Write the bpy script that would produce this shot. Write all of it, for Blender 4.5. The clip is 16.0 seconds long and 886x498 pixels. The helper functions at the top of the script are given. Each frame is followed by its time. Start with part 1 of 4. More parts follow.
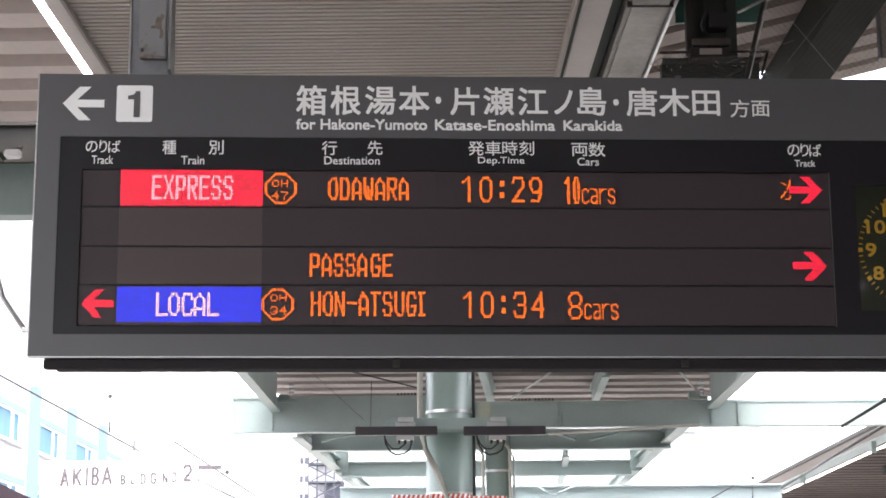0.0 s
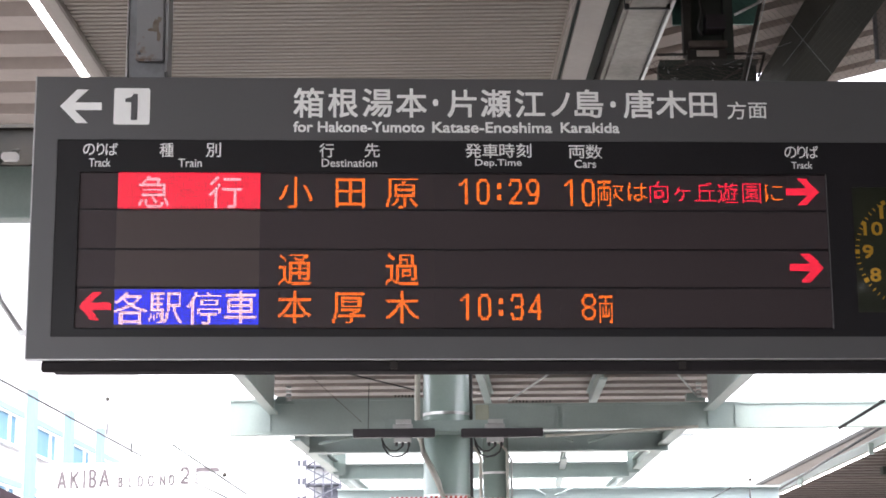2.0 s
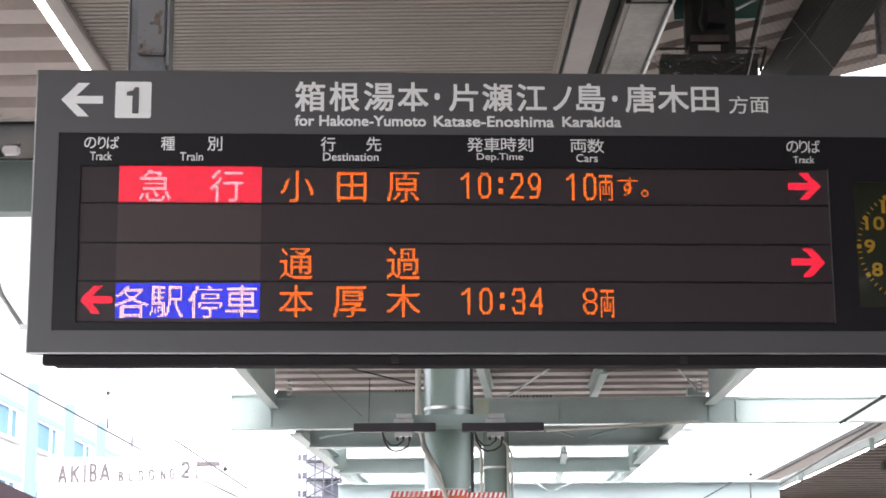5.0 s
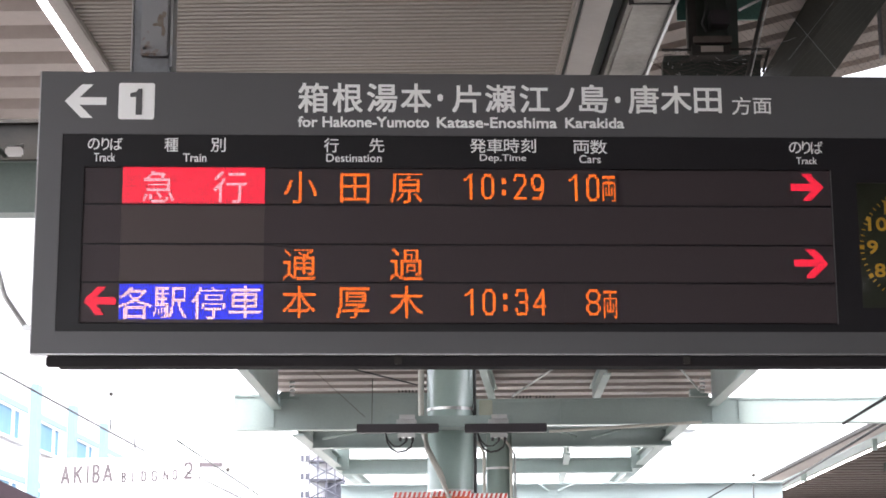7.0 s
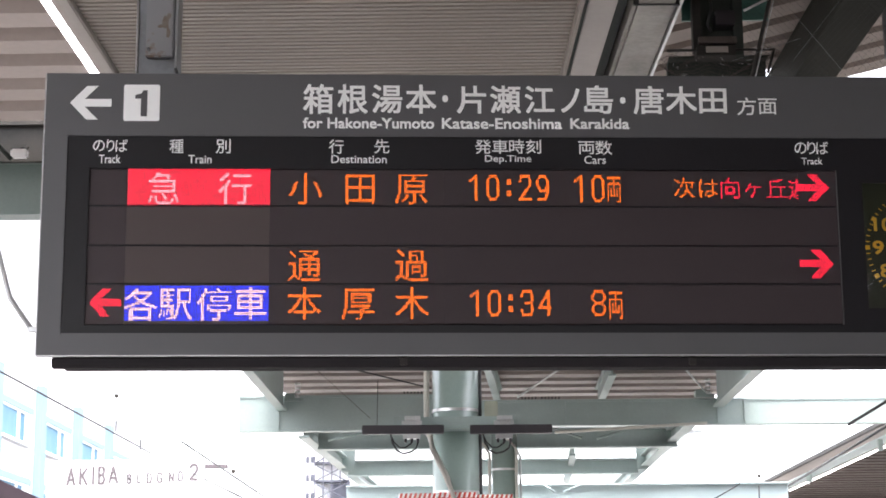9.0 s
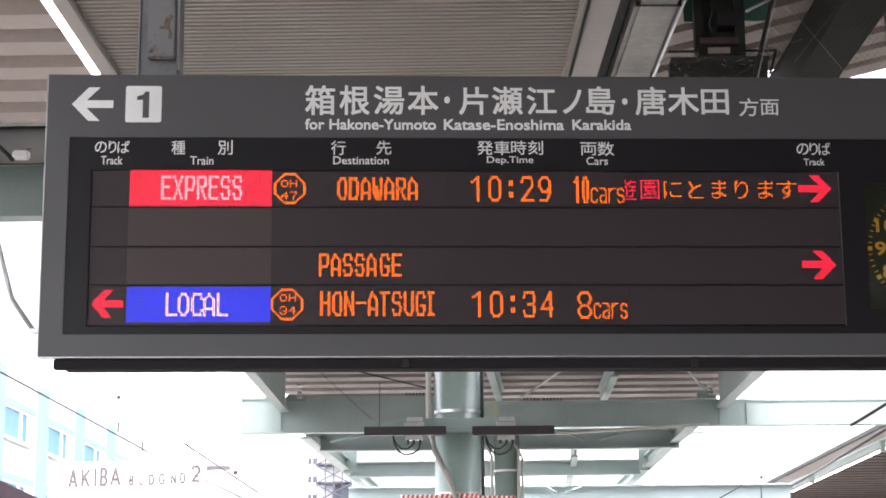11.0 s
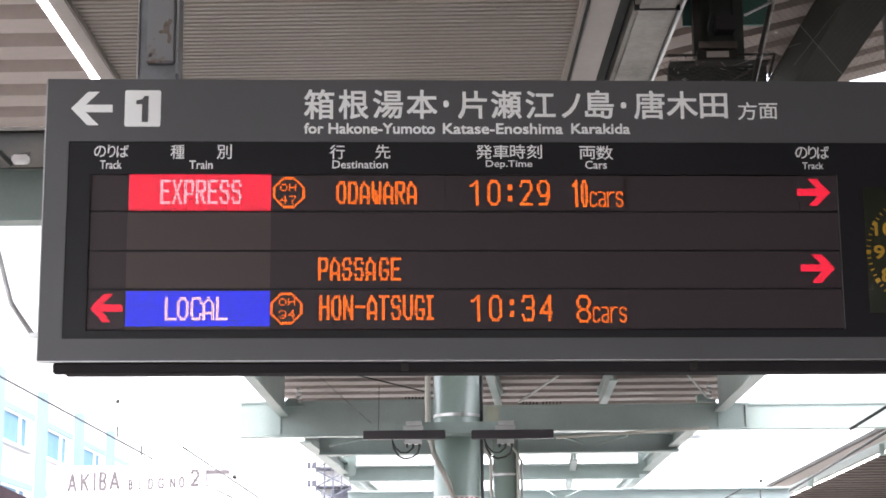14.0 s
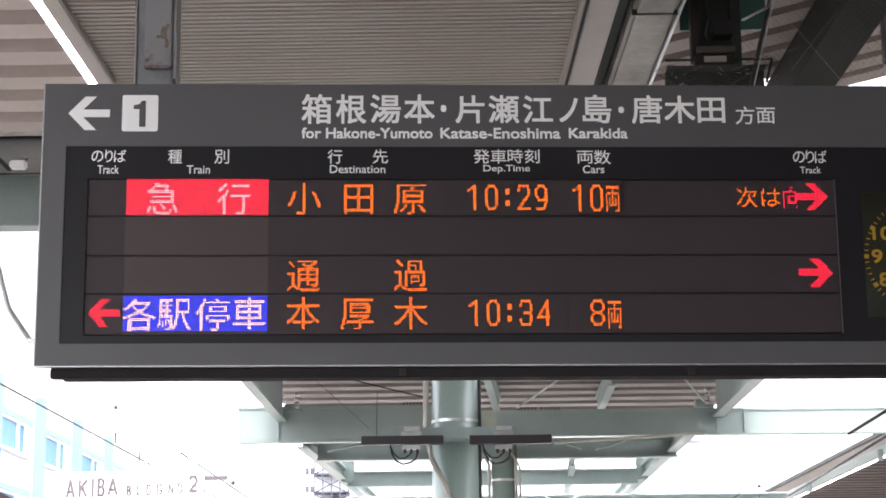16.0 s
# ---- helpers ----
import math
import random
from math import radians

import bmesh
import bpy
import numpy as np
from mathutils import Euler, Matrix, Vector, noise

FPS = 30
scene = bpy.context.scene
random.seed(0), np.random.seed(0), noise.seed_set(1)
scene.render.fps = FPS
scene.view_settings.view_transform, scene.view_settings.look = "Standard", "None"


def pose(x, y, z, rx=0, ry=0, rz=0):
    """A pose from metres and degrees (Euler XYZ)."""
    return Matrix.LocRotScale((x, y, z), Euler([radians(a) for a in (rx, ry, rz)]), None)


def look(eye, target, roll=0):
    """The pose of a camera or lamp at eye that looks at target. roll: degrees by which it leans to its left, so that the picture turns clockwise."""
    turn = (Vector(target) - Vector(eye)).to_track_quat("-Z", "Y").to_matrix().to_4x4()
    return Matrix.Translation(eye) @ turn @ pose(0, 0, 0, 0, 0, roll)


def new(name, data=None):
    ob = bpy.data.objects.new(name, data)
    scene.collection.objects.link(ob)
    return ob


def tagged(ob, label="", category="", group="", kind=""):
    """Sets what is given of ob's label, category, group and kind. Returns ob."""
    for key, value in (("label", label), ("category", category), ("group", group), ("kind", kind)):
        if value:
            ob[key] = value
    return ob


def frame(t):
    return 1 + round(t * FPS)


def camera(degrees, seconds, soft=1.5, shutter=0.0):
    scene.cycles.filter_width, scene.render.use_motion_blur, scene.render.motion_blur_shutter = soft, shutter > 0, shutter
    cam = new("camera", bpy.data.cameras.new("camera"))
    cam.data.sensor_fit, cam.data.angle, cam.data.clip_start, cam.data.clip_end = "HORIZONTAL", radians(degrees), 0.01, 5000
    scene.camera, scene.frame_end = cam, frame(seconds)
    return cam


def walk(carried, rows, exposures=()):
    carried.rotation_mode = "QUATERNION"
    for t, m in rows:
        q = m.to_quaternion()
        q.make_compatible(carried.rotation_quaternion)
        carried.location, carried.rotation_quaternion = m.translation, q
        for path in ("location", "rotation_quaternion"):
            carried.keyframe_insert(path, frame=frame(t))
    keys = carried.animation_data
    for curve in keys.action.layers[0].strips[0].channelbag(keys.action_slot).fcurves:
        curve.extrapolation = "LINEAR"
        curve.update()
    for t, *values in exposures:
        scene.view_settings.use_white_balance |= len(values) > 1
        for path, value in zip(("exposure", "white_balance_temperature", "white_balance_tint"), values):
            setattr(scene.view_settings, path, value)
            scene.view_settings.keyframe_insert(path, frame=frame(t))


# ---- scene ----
cam = camera(27.63, 16.0, soft=1.68)
PATH = [
    (0, pose(0.0000, -0.0000, 1.6000, 102.1441, 0.3422, 0.8136)),
    (0.5, pose(-0.0006, 0.0003, 1.6004, 102.1462, 0.2307, 0.7489)),
    (1, pose(0.0003, -0.0014, 1.6003, 102.1786, 0.3082, 0.7532)),
    (1.5, pose(0.0008, -0.0031, 1.6002, 102.2009, 0.3674, 0.7360)),
    (2, pose(-0.0002, -0.0032, 1.6000, 102.2095, 0.4285, 0.7436)),
    (2.5, pose(-0.0016, -0.0031, 1.5994, 102.2177, 0.3193, 0.7238)),
    (3, pose(-0.0023, -0.0026, 1.5989, 102.2149, 0.2891, 0.7152)),
    (3.5, pose(-0.0019, -0.0008, 1.5988, 102.1576, 0.2536, 0.7135)),
    (4, pose(-0.0024, 0.0023, 1.5990, 102.0485, 0.3078, 0.6972)),
    (6.5, pose(-0.0027, -0.0027, 1.5989, 102.0395, 0.3595, 0.8061)),
    (7, pose(-0.0037, -0.0041, 1.5987, 102.0661, 0.3467, 0.8340)),
    (7.5, pose(-0.0036, -0.0055, 1.5983, 102.0859, 0.4024, 0.8974)),
    (8, pose(-0.0029, -0.0052, 1.5978, 102.0998, 0.3744, 0.9417)),
    (8.5, pose(-0.0031, -0.0040, 1.5977, 102.1029, 0.3719, 0.9664)),
    (9, pose(-0.0049, -0.0027, 1.5982, 102.1089, 0.4145, 1.0069)),
    (11.5, pose(-0.0049, -0.0006, 1.5982, 102.1555, 0.4512, 1.1064)),
    (12, pose(-0.0048, -0.0008, 1.5980, 102.1514, 0.5263, 1.1201)),
    (12.5, pose(-0.0039, -0.0028, 1.5984, 102.1841, 0.5812, 1.1268)),
    (13, pose(-0.0036, -0.0052, 1.5984, 102.2273, 0.6325, 1.1319)),
    (13.5, pose(-0.0043, -0.0048, 1.5981, 102.2635, 0.5833, 1.0778)),
    (14, pose(-0.0048, -0.0036, 1.5978, 102.2746, 0.4861, 1.0589)),
    (14.5, pose(-0.0044, -0.0052, 1.5973, 102.4044, 0.6260, 0.9744)),
    (15, pose(-0.0031, -0.0059, 1.5964, 102.4582, 0.5251, 0.9341)),
    (15.5, pose(-0.0022, -0.0037, 1.5954, 102.4682, 0.5832, 0.9673)),
    (16, pose(-0.0032, -0.0002, 1.5951, 102.4569, 0.5485, 1.0138)),
]
walk(cam, PATH, [(0.0, 3.16, 6500, 14), (16.0, 3.16, 6500, 14)])

# ---------------------------------------------------------------- light
world = bpy.data.worlds.new("sky")
scene.world = world
world.use_nodes = True
wt = world.node_tree
wt.nodes.clear()
w_out = wt.nodes.new("ShaderNodeOutputWorld")
w_bg = wt.nodes.new("ShaderNodeBackground")
w_sat = wt.nodes.new("ShaderNodeHueSaturation")
w_sky = wt.nodes.new("ShaderNodeTexSky")
w_sky.sky_type = "NISHITA"
w_sky.sun_disc = False
w_sky.sun_elevation = radians(69)
w_sky.sun_rotation = radians(180)
w_sky.dust_density = 4.0
w_sat.inputs["Saturation"].default_value = 0.25
w_bg.inputs["Strength"].default_value = 0.15
wt.links.new(w_sky.outputs[0], w_sat.inputs["Color"])
wt.links.new(w_sat.outputs[0], w_bg.inputs["Color"])
wt.links.new(w_bg.outputs[0], w_out.inputs[0])

sun_data = bpy.data.lights.new("sun", "SUN")
sun_data.energy = 0.4
sun_data.angle = radians(10)
sun_data.color = (1.0, 0.96, 0.9)
sun = new("sun", sun_data)
sun.matrix_world = look((0, -10, 26), (0, 0, 0))


# ---------------------------------------------------------------- materials
def mat(name, colour, rough=0.6, metal=0.0, second=None, scale=3.0, fine=60.0, amount=0.5, bump=0.1, spec=0.5, coat=0.0, low=0.42, high=0.92):
    """A surface with broad stains and fine grain, mixed between two colours."""
    m = bpy.data.materials.new(name)
    m.use_nodes = True
    t = m.node_tree
    b = t.nodes["Principled BSDF"]
    b.inputs["Roughness"].default_value = rough
    b.inputs["Metallic"].default_value = metal
    b.inputs["Specular IOR Level"].default_value = spec
    b.inputs["Coat Weight"].default_value = coat
    co = t.nodes.new("ShaderNodeTexCoord")
    n1 = t.nodes.new("ShaderNodeTexNoise")
    n1.inputs["Scale"].default_value = scale
    n1.inputs["Detail"].default_value = 6.0
    n2 = t.nodes.new("ShaderNodeTexNoise")
    n2.inputs["Scale"].default_value = fine
    n2.inputs["Detail"].default_value = 3.0
    mx = t.nodes.new("ShaderNodeMath")
    mx.operation = "MULTIPLY_ADD"
    mx.inputs[1].default_value = 0.35
    ramp = t.nodes.new("ShaderNodeValToRGB")
    ramp.color_ramp.elements[0].position = low
    ramp.color_ramp.elements[1].position = high
    sec = second or tuple(c * (1 - 0.45 * amount) for c in colour)
    ramp.color_ramp.elements[0].color = (*colour, 1)
    ramp.color_ramp.elements[1].color = (*sec, 1)
    t.links.new(co.outputs["Object"], n1.inputs["Vector"])
    t.links.new(co.outputs["Object"], n2.inputs["Vector"])
    t.links.new(n2.outputs["Fac"], mx.inputs[0])
    t.links.new(n1.outputs["Fac"], mx.inputs[2])
    t.links.new(mx.outputs[0], ramp.inputs[0])
    t.links.new(ramp.outputs[0], b.inputs["Base Color"])
    if bump:
        bp = t.nodes.new("ShaderNodeBump")
        bp.inputs["Strength"].default_value = bump
        bp.inputs["Distance"].default_value = 0.004
        t.links.new(n2.outputs["Fac"], bp.inputs["Height"])
        t.links.new(bp.outputs[0], b.inputs["Normal"])
    return m


def glow(name, colour, strength):
    m = bpy.data.materials.new(name)
    m.use_nodes = True
    b = m.node_tree.nodes["Principled BSDF"]
    b.inputs["Base Color"].default_value = (*[0.3 * c for c in colour], 1)
    b.inputs["Roughness"].default_value = 0.5
    b.inputs["Emission Color"].default_value = (*colour, 1)
    b.inputs["Emission Strength"].default_value = strength
    return m


GLOW = 0.275
M_GREY = mat("sign_grey_paint", (0.093, 0.092, 0.097), 0.5, 0.1, scale=2, fine=180, amount=0.25, bump=0.03)
M_EDGE = mat("aluminium_trim", (0.55, 0.55, 0.56), 0.35, 0.9, amount=0.3)
M_BLACK = mat("black_panel", (0.0155, 0.0145, 0.017), 0.35, amount=0.3, bump=0.0, spec=0.25)
M_MODULE = mat("led_module_face", (0.048, 0.036, 0.039), 0.5, second=(0.041, 0.031, 0.034), scale=1.2, fine=320, bump=0.05, spec=0.25)
M_MODULE_C = mat("led_module_face_colour", (0.075, 0.058, 0.056), 0.5, second=(0.067, 0.051, 0.050), scale=1.2, fine=320, bump=0.05, spec=0.25)
M_WHITE = mat("white_vinyl", (0.90, 0.90, 0.89), 0.5, amount=0.1, bump=0.0)
M_AMBER = glow("led_amber", (1.0, 0.17, 0.006), 1.15 * GLOW)
M_RED = glow("led_red", (1.0, 0.014, 0.05), 1.08 * GLOW)
M_PINK = glow("led_white", (1.0, 0.62, 0.72), 1.15 * GLOW)
M_ROSE = glow("led_rose", (1.0, 0.42, 0.48), 1.15 * GLOW)
M_BLUE = glow("led_blue", (0.016, 0.036, 0.92), 1.0 * GLOW)
M_GREEN = mat("pale_green_steel", (0.27, 0.335, 0.315), 0.45, second=(0.215, 0.27, 0.25), scale=1.5, fine=50, bump=0.08)
# mint paint made paler: the footbridge's open-sky light is put into the colour
M_MINT_SKYLIT = mat("pale_mint_skylit_paint", (0.38, 0.45, 0.455), 0.5, second=(0.32, 0.39, 0.395), scale=1.5, fine=50, bump=0.08)
M_GIRDER = mat("grey_green_girder_paint", (0.30, 0.36, 0.345), 0.45, second=(0.24, 0.295, 0.28), scale=2.5, fine=50, bump=0.12)
# cream deck darkened: shade under the further canopy is put into the colour
M_DECK_SHADED = mat("shaded_cream_deck", (0.265, 0.225, 0.207), 0.6, second=(0.19, 0.16, 0.147), scale=0.8, fine=25, bump=0.1)
M_COLUMN = mat("glossy_green_column", (0.27, 0.345, 0.318), 0.27, second=(0.23, 0.30, 0.275), scale=1.5, fine=40, bump=0.02, spec=0.7)
M_DECK = mat("cream_roof_deck", (0.46, 0.40, 0.37), 0.6, second=(0.36, 0.31, 0.28), scale=0.8, fine=25, bump=0.1)
M_DECK_OLD = mat("weathered_brown_deck", (0.30, 0.25, 0.225), 0.7, second=(0.21, 0.175, 0.155), scale=1.2, fine=30, bump=0.2)
# brown deck, darkened so its colour carries the shade under the neighbouring canopy
M_DECK_FAR_SHADED = mat("shaded_brown_deck", (0.10, 0.075, 0.065), 0.75, second=(0.07, 0.055, 0.048), scale=1.2, fine=30, bump=0.2)
M_UNDER = mat("matt_black_plate", (0.026, 0.023, 0.025), 0.85, amount=0.3, bump=0.02, spec=0.15)
M_SOFFIT = mat("ribbed_soffit_paint", (0.272, 0.237, 0.204), 0.55, second=(0.215, 0.186, 0.157), scale=0.7, fine=30, bump=0.08)
M_CREAM = mat("cream_board", (0.38, 0.345, 0.315), 0.5, second=(0.31, 0.28, 0.255), scale=1.2, fine=30, bump=0.05, spec=0.25)
M_STEEL = mat("blue_grey_steel", (0.24, 0.25, 0.27), 0.45, 0.2, second=(0.15, 0.15, 0.16), scale=6, fine=70, bump=0.1)
M_RUST = mat("rusted_steel", (0.24, 0.24, 0.25), 0.55, 0.2, second=(0.17, 0.09, 0.045), scale=7, fine=60, bump=0.2, low=0.70, high=0.84)
M_STAIN = mat("rust_stain", (0.115, 0.075, 0.05), 0.8, second=(0.17, 0.14, 0.12), scale=45, fine=200, bump=0.1, low=0.40, high=0.75)
M_DUCT = mat("stained_galvanised_duct", (0.33, 0.31, 0.28), 0.5, 0.1, second=(0.14, 0.13, 0.115), scale=3.5, fine=40, bump=0.1, spec=0.25)
M_DARK = mat("dark_painted_steel", (0.028, 0.028, 0.027), 0.5, second=(0.05, 0.045, 0.04), scale=5, fine=60, bump=0.1, spec=0.08)
M_BRACKET = mat("brown_rusted_bracket", (0.10, 0.085, 0.075), 0.7, second=(0.06, 0.045, 0.038), scale=9, fine=60, bump=0.15)
# green steel with shade put into its colour
M_GREEN_SHADED = mat("shaded_green_steel", (0.05, 0.058, 0.052), 0.7, scale=3, fine=50, bump=0.1, spec=0.1)
# near-black base carries the rafter's shade under the sloping roof
M_RAFTER = mat("shade_dark_rafter_paint", (0.019, 0.020, 0.017), 0.8, second=(0.028, 0.028, 0.023), scale=4, fine=50, bump=0.1, spec=0.06)
M_TEAL = mat("dull_teal_panel", (0.07, 0.19, 0.155), 0.5, second=(0.05, 0.14, 0.115), scale=4, fine=60, bump=0.05)
M_PLASTIC = mat("black_plastic", (0.018, 0.014, 0.018), 0.45, amount=0.2, bump=0.02)
M_CABLE = mat("black_rubber_cable", (0.02, 0.02, 0.021), 0.6, amount=0.2, bump=0.0)
M_CONDUIT = mat("cream_conduit", (0.46, 0.45, 0.40), 0.5, second=(0.34, 0.33, 0.29), scale=5, fine=60, bump=0.05)
M_BOX = mat("khaki_box_paint", (0.30, 0.31, 0.24), 0.5, second=(0.22, 0.23, 0.18), scale=6, fine=60, bump=0.08)
M_GALV = mat("galvanised_metal", (0.55, 0.56, 0.56), 0.35, 0.7, second=(0.4, 0.41, 0.41), scale=8, fine=90, bump=0.05)
M_TUBE = glow("fluorescent_tube", (1.0, 0.98, 0.95), 1.0)
M_GROUND = mat("grey_concrete", (0.34, 0.328, 0.31), 0.85, second=(0.27, 0.26, 0.245), scale=0.6, fine=20, bump=0.3)
M_BALLAST = mat("dark_ballast", (0.10, 0.092, 0.085), 0.9, second=(0.07, 0.064, 0.06), scale=0.8, fine=12, bump=0.5)
M_WALLW = mat("white_rendered_wall", (0.80, 0.80, 0.80), 0.8, second=(0.72, 0.72, 0.73), scale=0.3, fine=6, bump=0.1)
M_PILASTER = mat("pale_blue_tile", (0.215, 0.32, 0.405), 0.7, second=(0.195, 0.295, 0.38), scale=0.5, fine=8, bump=0.05)
M_GLASSB = mat("blue_window_glass", (0.125, 0.245, 0.345), 0.6, second=(0.165, 0.29, 0.385), scale=0.4, fine=3, bump=0.0, spec=0.05)
M_GLASSD = mat("deeper_blue_window_glass", (0.09, 0.205, 0.315), 0.5, second=(0.12, 0.235, 0.345), scale=0.4, fine=3, bump=0.0, spec=0.05)
M_LETTER = mat("brown_sign_letter", (0.085, 0.07, 0.077), 0.6, amount=0.3, bump=0.0)
M_PURPLE = mat("purple_brown_roof_paint", (0.040, 0.026, 0.034), 0.7, amount=0.4, spec=0.2)
M_SCAF = mat("blue_grey_scaffold", (0.075, 0.08, 0.105), 0.6, amount=0.5)
M_ORANGE = mat("orange_board", (0.75, 0.16, 0.05), 0.5, amount=0.2)
M_TAPER = mat("red_tape", (0.62, 0.07, 0.05), 0.5, amount=0.2)
M_CLOCK = mat("dark_green_dial", (0.014, 0.020, 0.007), 0.35, amount=0.4, bump=0.0)
M_NUMERAL = mat("yellow_numeral", (0.66, 0.37, 0.025), 0.5, amount=0.2, bump=0.0)


# ---------------------------------------------------------------- mesh helpers
def part(name, bm, material, parent, label=""):
    me = bpy.data.meshes.new(name)
    bm.to_mesh(me)
    bm.free()
    me.materials.append(material)
    ob = new(name, me)
    ob.parent = parent
    if label:
        tagged(ob, label)
    return ob


def thing(name, at, label, category, group="", rz=0.0, kind=""):
    ob = new(name)
    ob.matrix_basis = pose(*at, 0, 0, rz)
    ob.empty_display_size = 0.1
    return tagged(ob, label, category, group, kind)


def box(bm, x0, x1, y0, y1, z0, z1):
    v = [bm.verts.new((x, y, z)) for z in (z0, z1) for y in (y0, y1) for x in (x0, x1)]
    for f in ((0, 2, 3, 1), (4, 5, 7, 6), (0, 1, 5, 4), (2, 6, 7, 3), (0, 4, 6, 2), (1, 3, 7, 5)):
        bm.faces.new([v[i] for i in f])
    return bm


def bevelled(bm, width=0.004, segments=2):
    bmesh.ops.recalc_face_normals(bm, faces=bm.faces)
    bmesh.ops.bevel(bm, geom=list(bm.edges), offset=width, segments=segments, affect="EDGES", clamp_overlap=True)
    return bm


def boxes(*sizes, bevel=0.0):
    bm = bmesh.new()
    for s in sizes:
        box(bm, *s)
    return bevelled(bm, bevel) if bevel else bm


def sweep(bm, pts, ring, cap=True):
    """A section of (side, up) offsets carried along the points, upright."""
    pts = [Vector(p) for p in pts]
    rows = []
    for i, p in enumerate(pts):
        d = (pts[min(i + 1, len(pts) - 1)] - pts[max(i - 1, 0)]).normalized()
        ref = Vector((0, 0, 1)) if abs(d.z) < 0.95 else Vector((0, 1, 0))
        s = d.cross(ref).normalized()
        u = s.cross(d)
        rows.append([bm.verts.new(p + s * a + u * b) for a, b in ring])
    n = len(ring)
    for a, b in zip(rows, rows[1:]):
        for i in range(n):
            bm.faces.new((a[i], a[(i + 1) % n], b[(i + 1) % n], b[i]))
    if cap:
        bm.faces.new(rows[0][::-1])
        bm.faces.new(rows[-1])
    return bm


def circle(r, n=10):
    return [(r * math.cos(2 * math.pi * i / n), r * math.sin(2 * math.pi * i / n)) for i in range(n)]


def tube(pts, r, n=8):
    bm = sweep(bmesh.new(), pts, circle(r, n))
    for f in bm.faces:
        f.smooth = True
    return bm


def i_section(h, w, tw, tf):
    a, b, c = h / 2, w / 2, tw / 2
    return [(-b, -a), (b, -a), (b, -a + tf), (c, -a + tf), (c, a - tf), (b, a - tf), (b, a), (-b, a), (-b, a - tf), (-c, a - tf), (-c, -a + tf), (-b, -a + tf)]


def sag(p, q, drop, n=12):
    p, q = Vector(p), Vector(q)
    return [p.lerp(q, i / n) - Vector((0, 0, drop * 4 * (i / n) * (1 - i / n))) for i in range(n + 1)]


def pitched(profile, x0, x1, y0, y1, z, pitch, thick=0.0015):
    """A folded sheet: the profile (share of the pitch, height) repeated along y, spanning x."""
    pts, y = [], y0
    while y < y1:
        pts += [(y + a * pitch, z + h) for a, h in profile]
        y += pitch
    verts, faces = [], []
    for yy, zz in pts:
        verts += [(x0, yy, zz), (x1, yy, zz), (x0, yy, zz + thick), (x1, yy, zz + thick)]
    for i in range(len(pts) - 1):
        a, b = 4 * i, 4 * i + 4
        faces += [(a, a + 1, b + 1, b), (a + 2, b + 2, b + 3, a + 3)]
    me = bpy.data.meshes.new("sheet")
    me.from_pydata(verts, [], faces)
    bm = bmesh.new()
    bm.from_mesh(me)
    bpy.data.meshes.remove(me)
    return bm


def glyphs(text):
    """Corners and triangles of a piece of writing in the built-in font."""
    cu = bpy.data.curves.new("writing", "FONT")
    cu.body, cu.resolution_u = text, 3
    ob = new("writing", cu)
    bpy.context.view_layer.update()
    me = bpy.data.meshes.new_from_object(ob.evaluated_get(bpy.context.evaluated_depsgraph_get()))
    me.calc_loop_triangles()
    co = np.array([v.co[:2] for v in me.vertices])
    tri = np.array([t.vertices[:] for t in me.loop_triangles])
    bpy.data.objects.remove(ob)
    bpy.data.curves.remove(cu)
    bpy.data.meshes.remove(me)
    return co, tri


def print_on(bm, text, area, y, bold=0.0, em=None):
    """Flat vinyl writing that fills the area (x0, z0, x1, z1); bold: metres by which the strokes are widened to each side."""
    co, tri = glyphs(text)
    x0, z0, x1, z1 = area
    dx = min(bold, 0.2 * (x1 - x0))
    co = placed(co, (x0 + dx, z0 + bold, x1 - dx, z1 - bold), em)
    shifts = ((0, 0), (-1, -1), (1, -1), (1, 1), (-1, 1), (0, 1), (0, -1), (1, 0), (-1, 0)) if bold else ((0, 0),)
    for n, (dx, dz) in enumerate(shifts):
        vs = [bm.verts.new((a + dx * bold, y - 0.00005 * n, b + dz * bold)) for a, b in co]
        for t in tri:
            try:
                bm.faces.new([vs[i] for i in t])
            except ValueError:
                pass
    return bm


def placed(co, area, em=None):
    x0, z0, x1, z1 = area
    if em:
        return (co - np.array((0.5, 0.38))) * em + np.array(((x0 + x1) / 2, (z0 + z1) / 2))
    lo, hi = co.min(0), co.max(0)
    return np.array((x0, z0)) + (co - lo) / (hi - lo) * np.array((x1 - x0, z1 - z0))


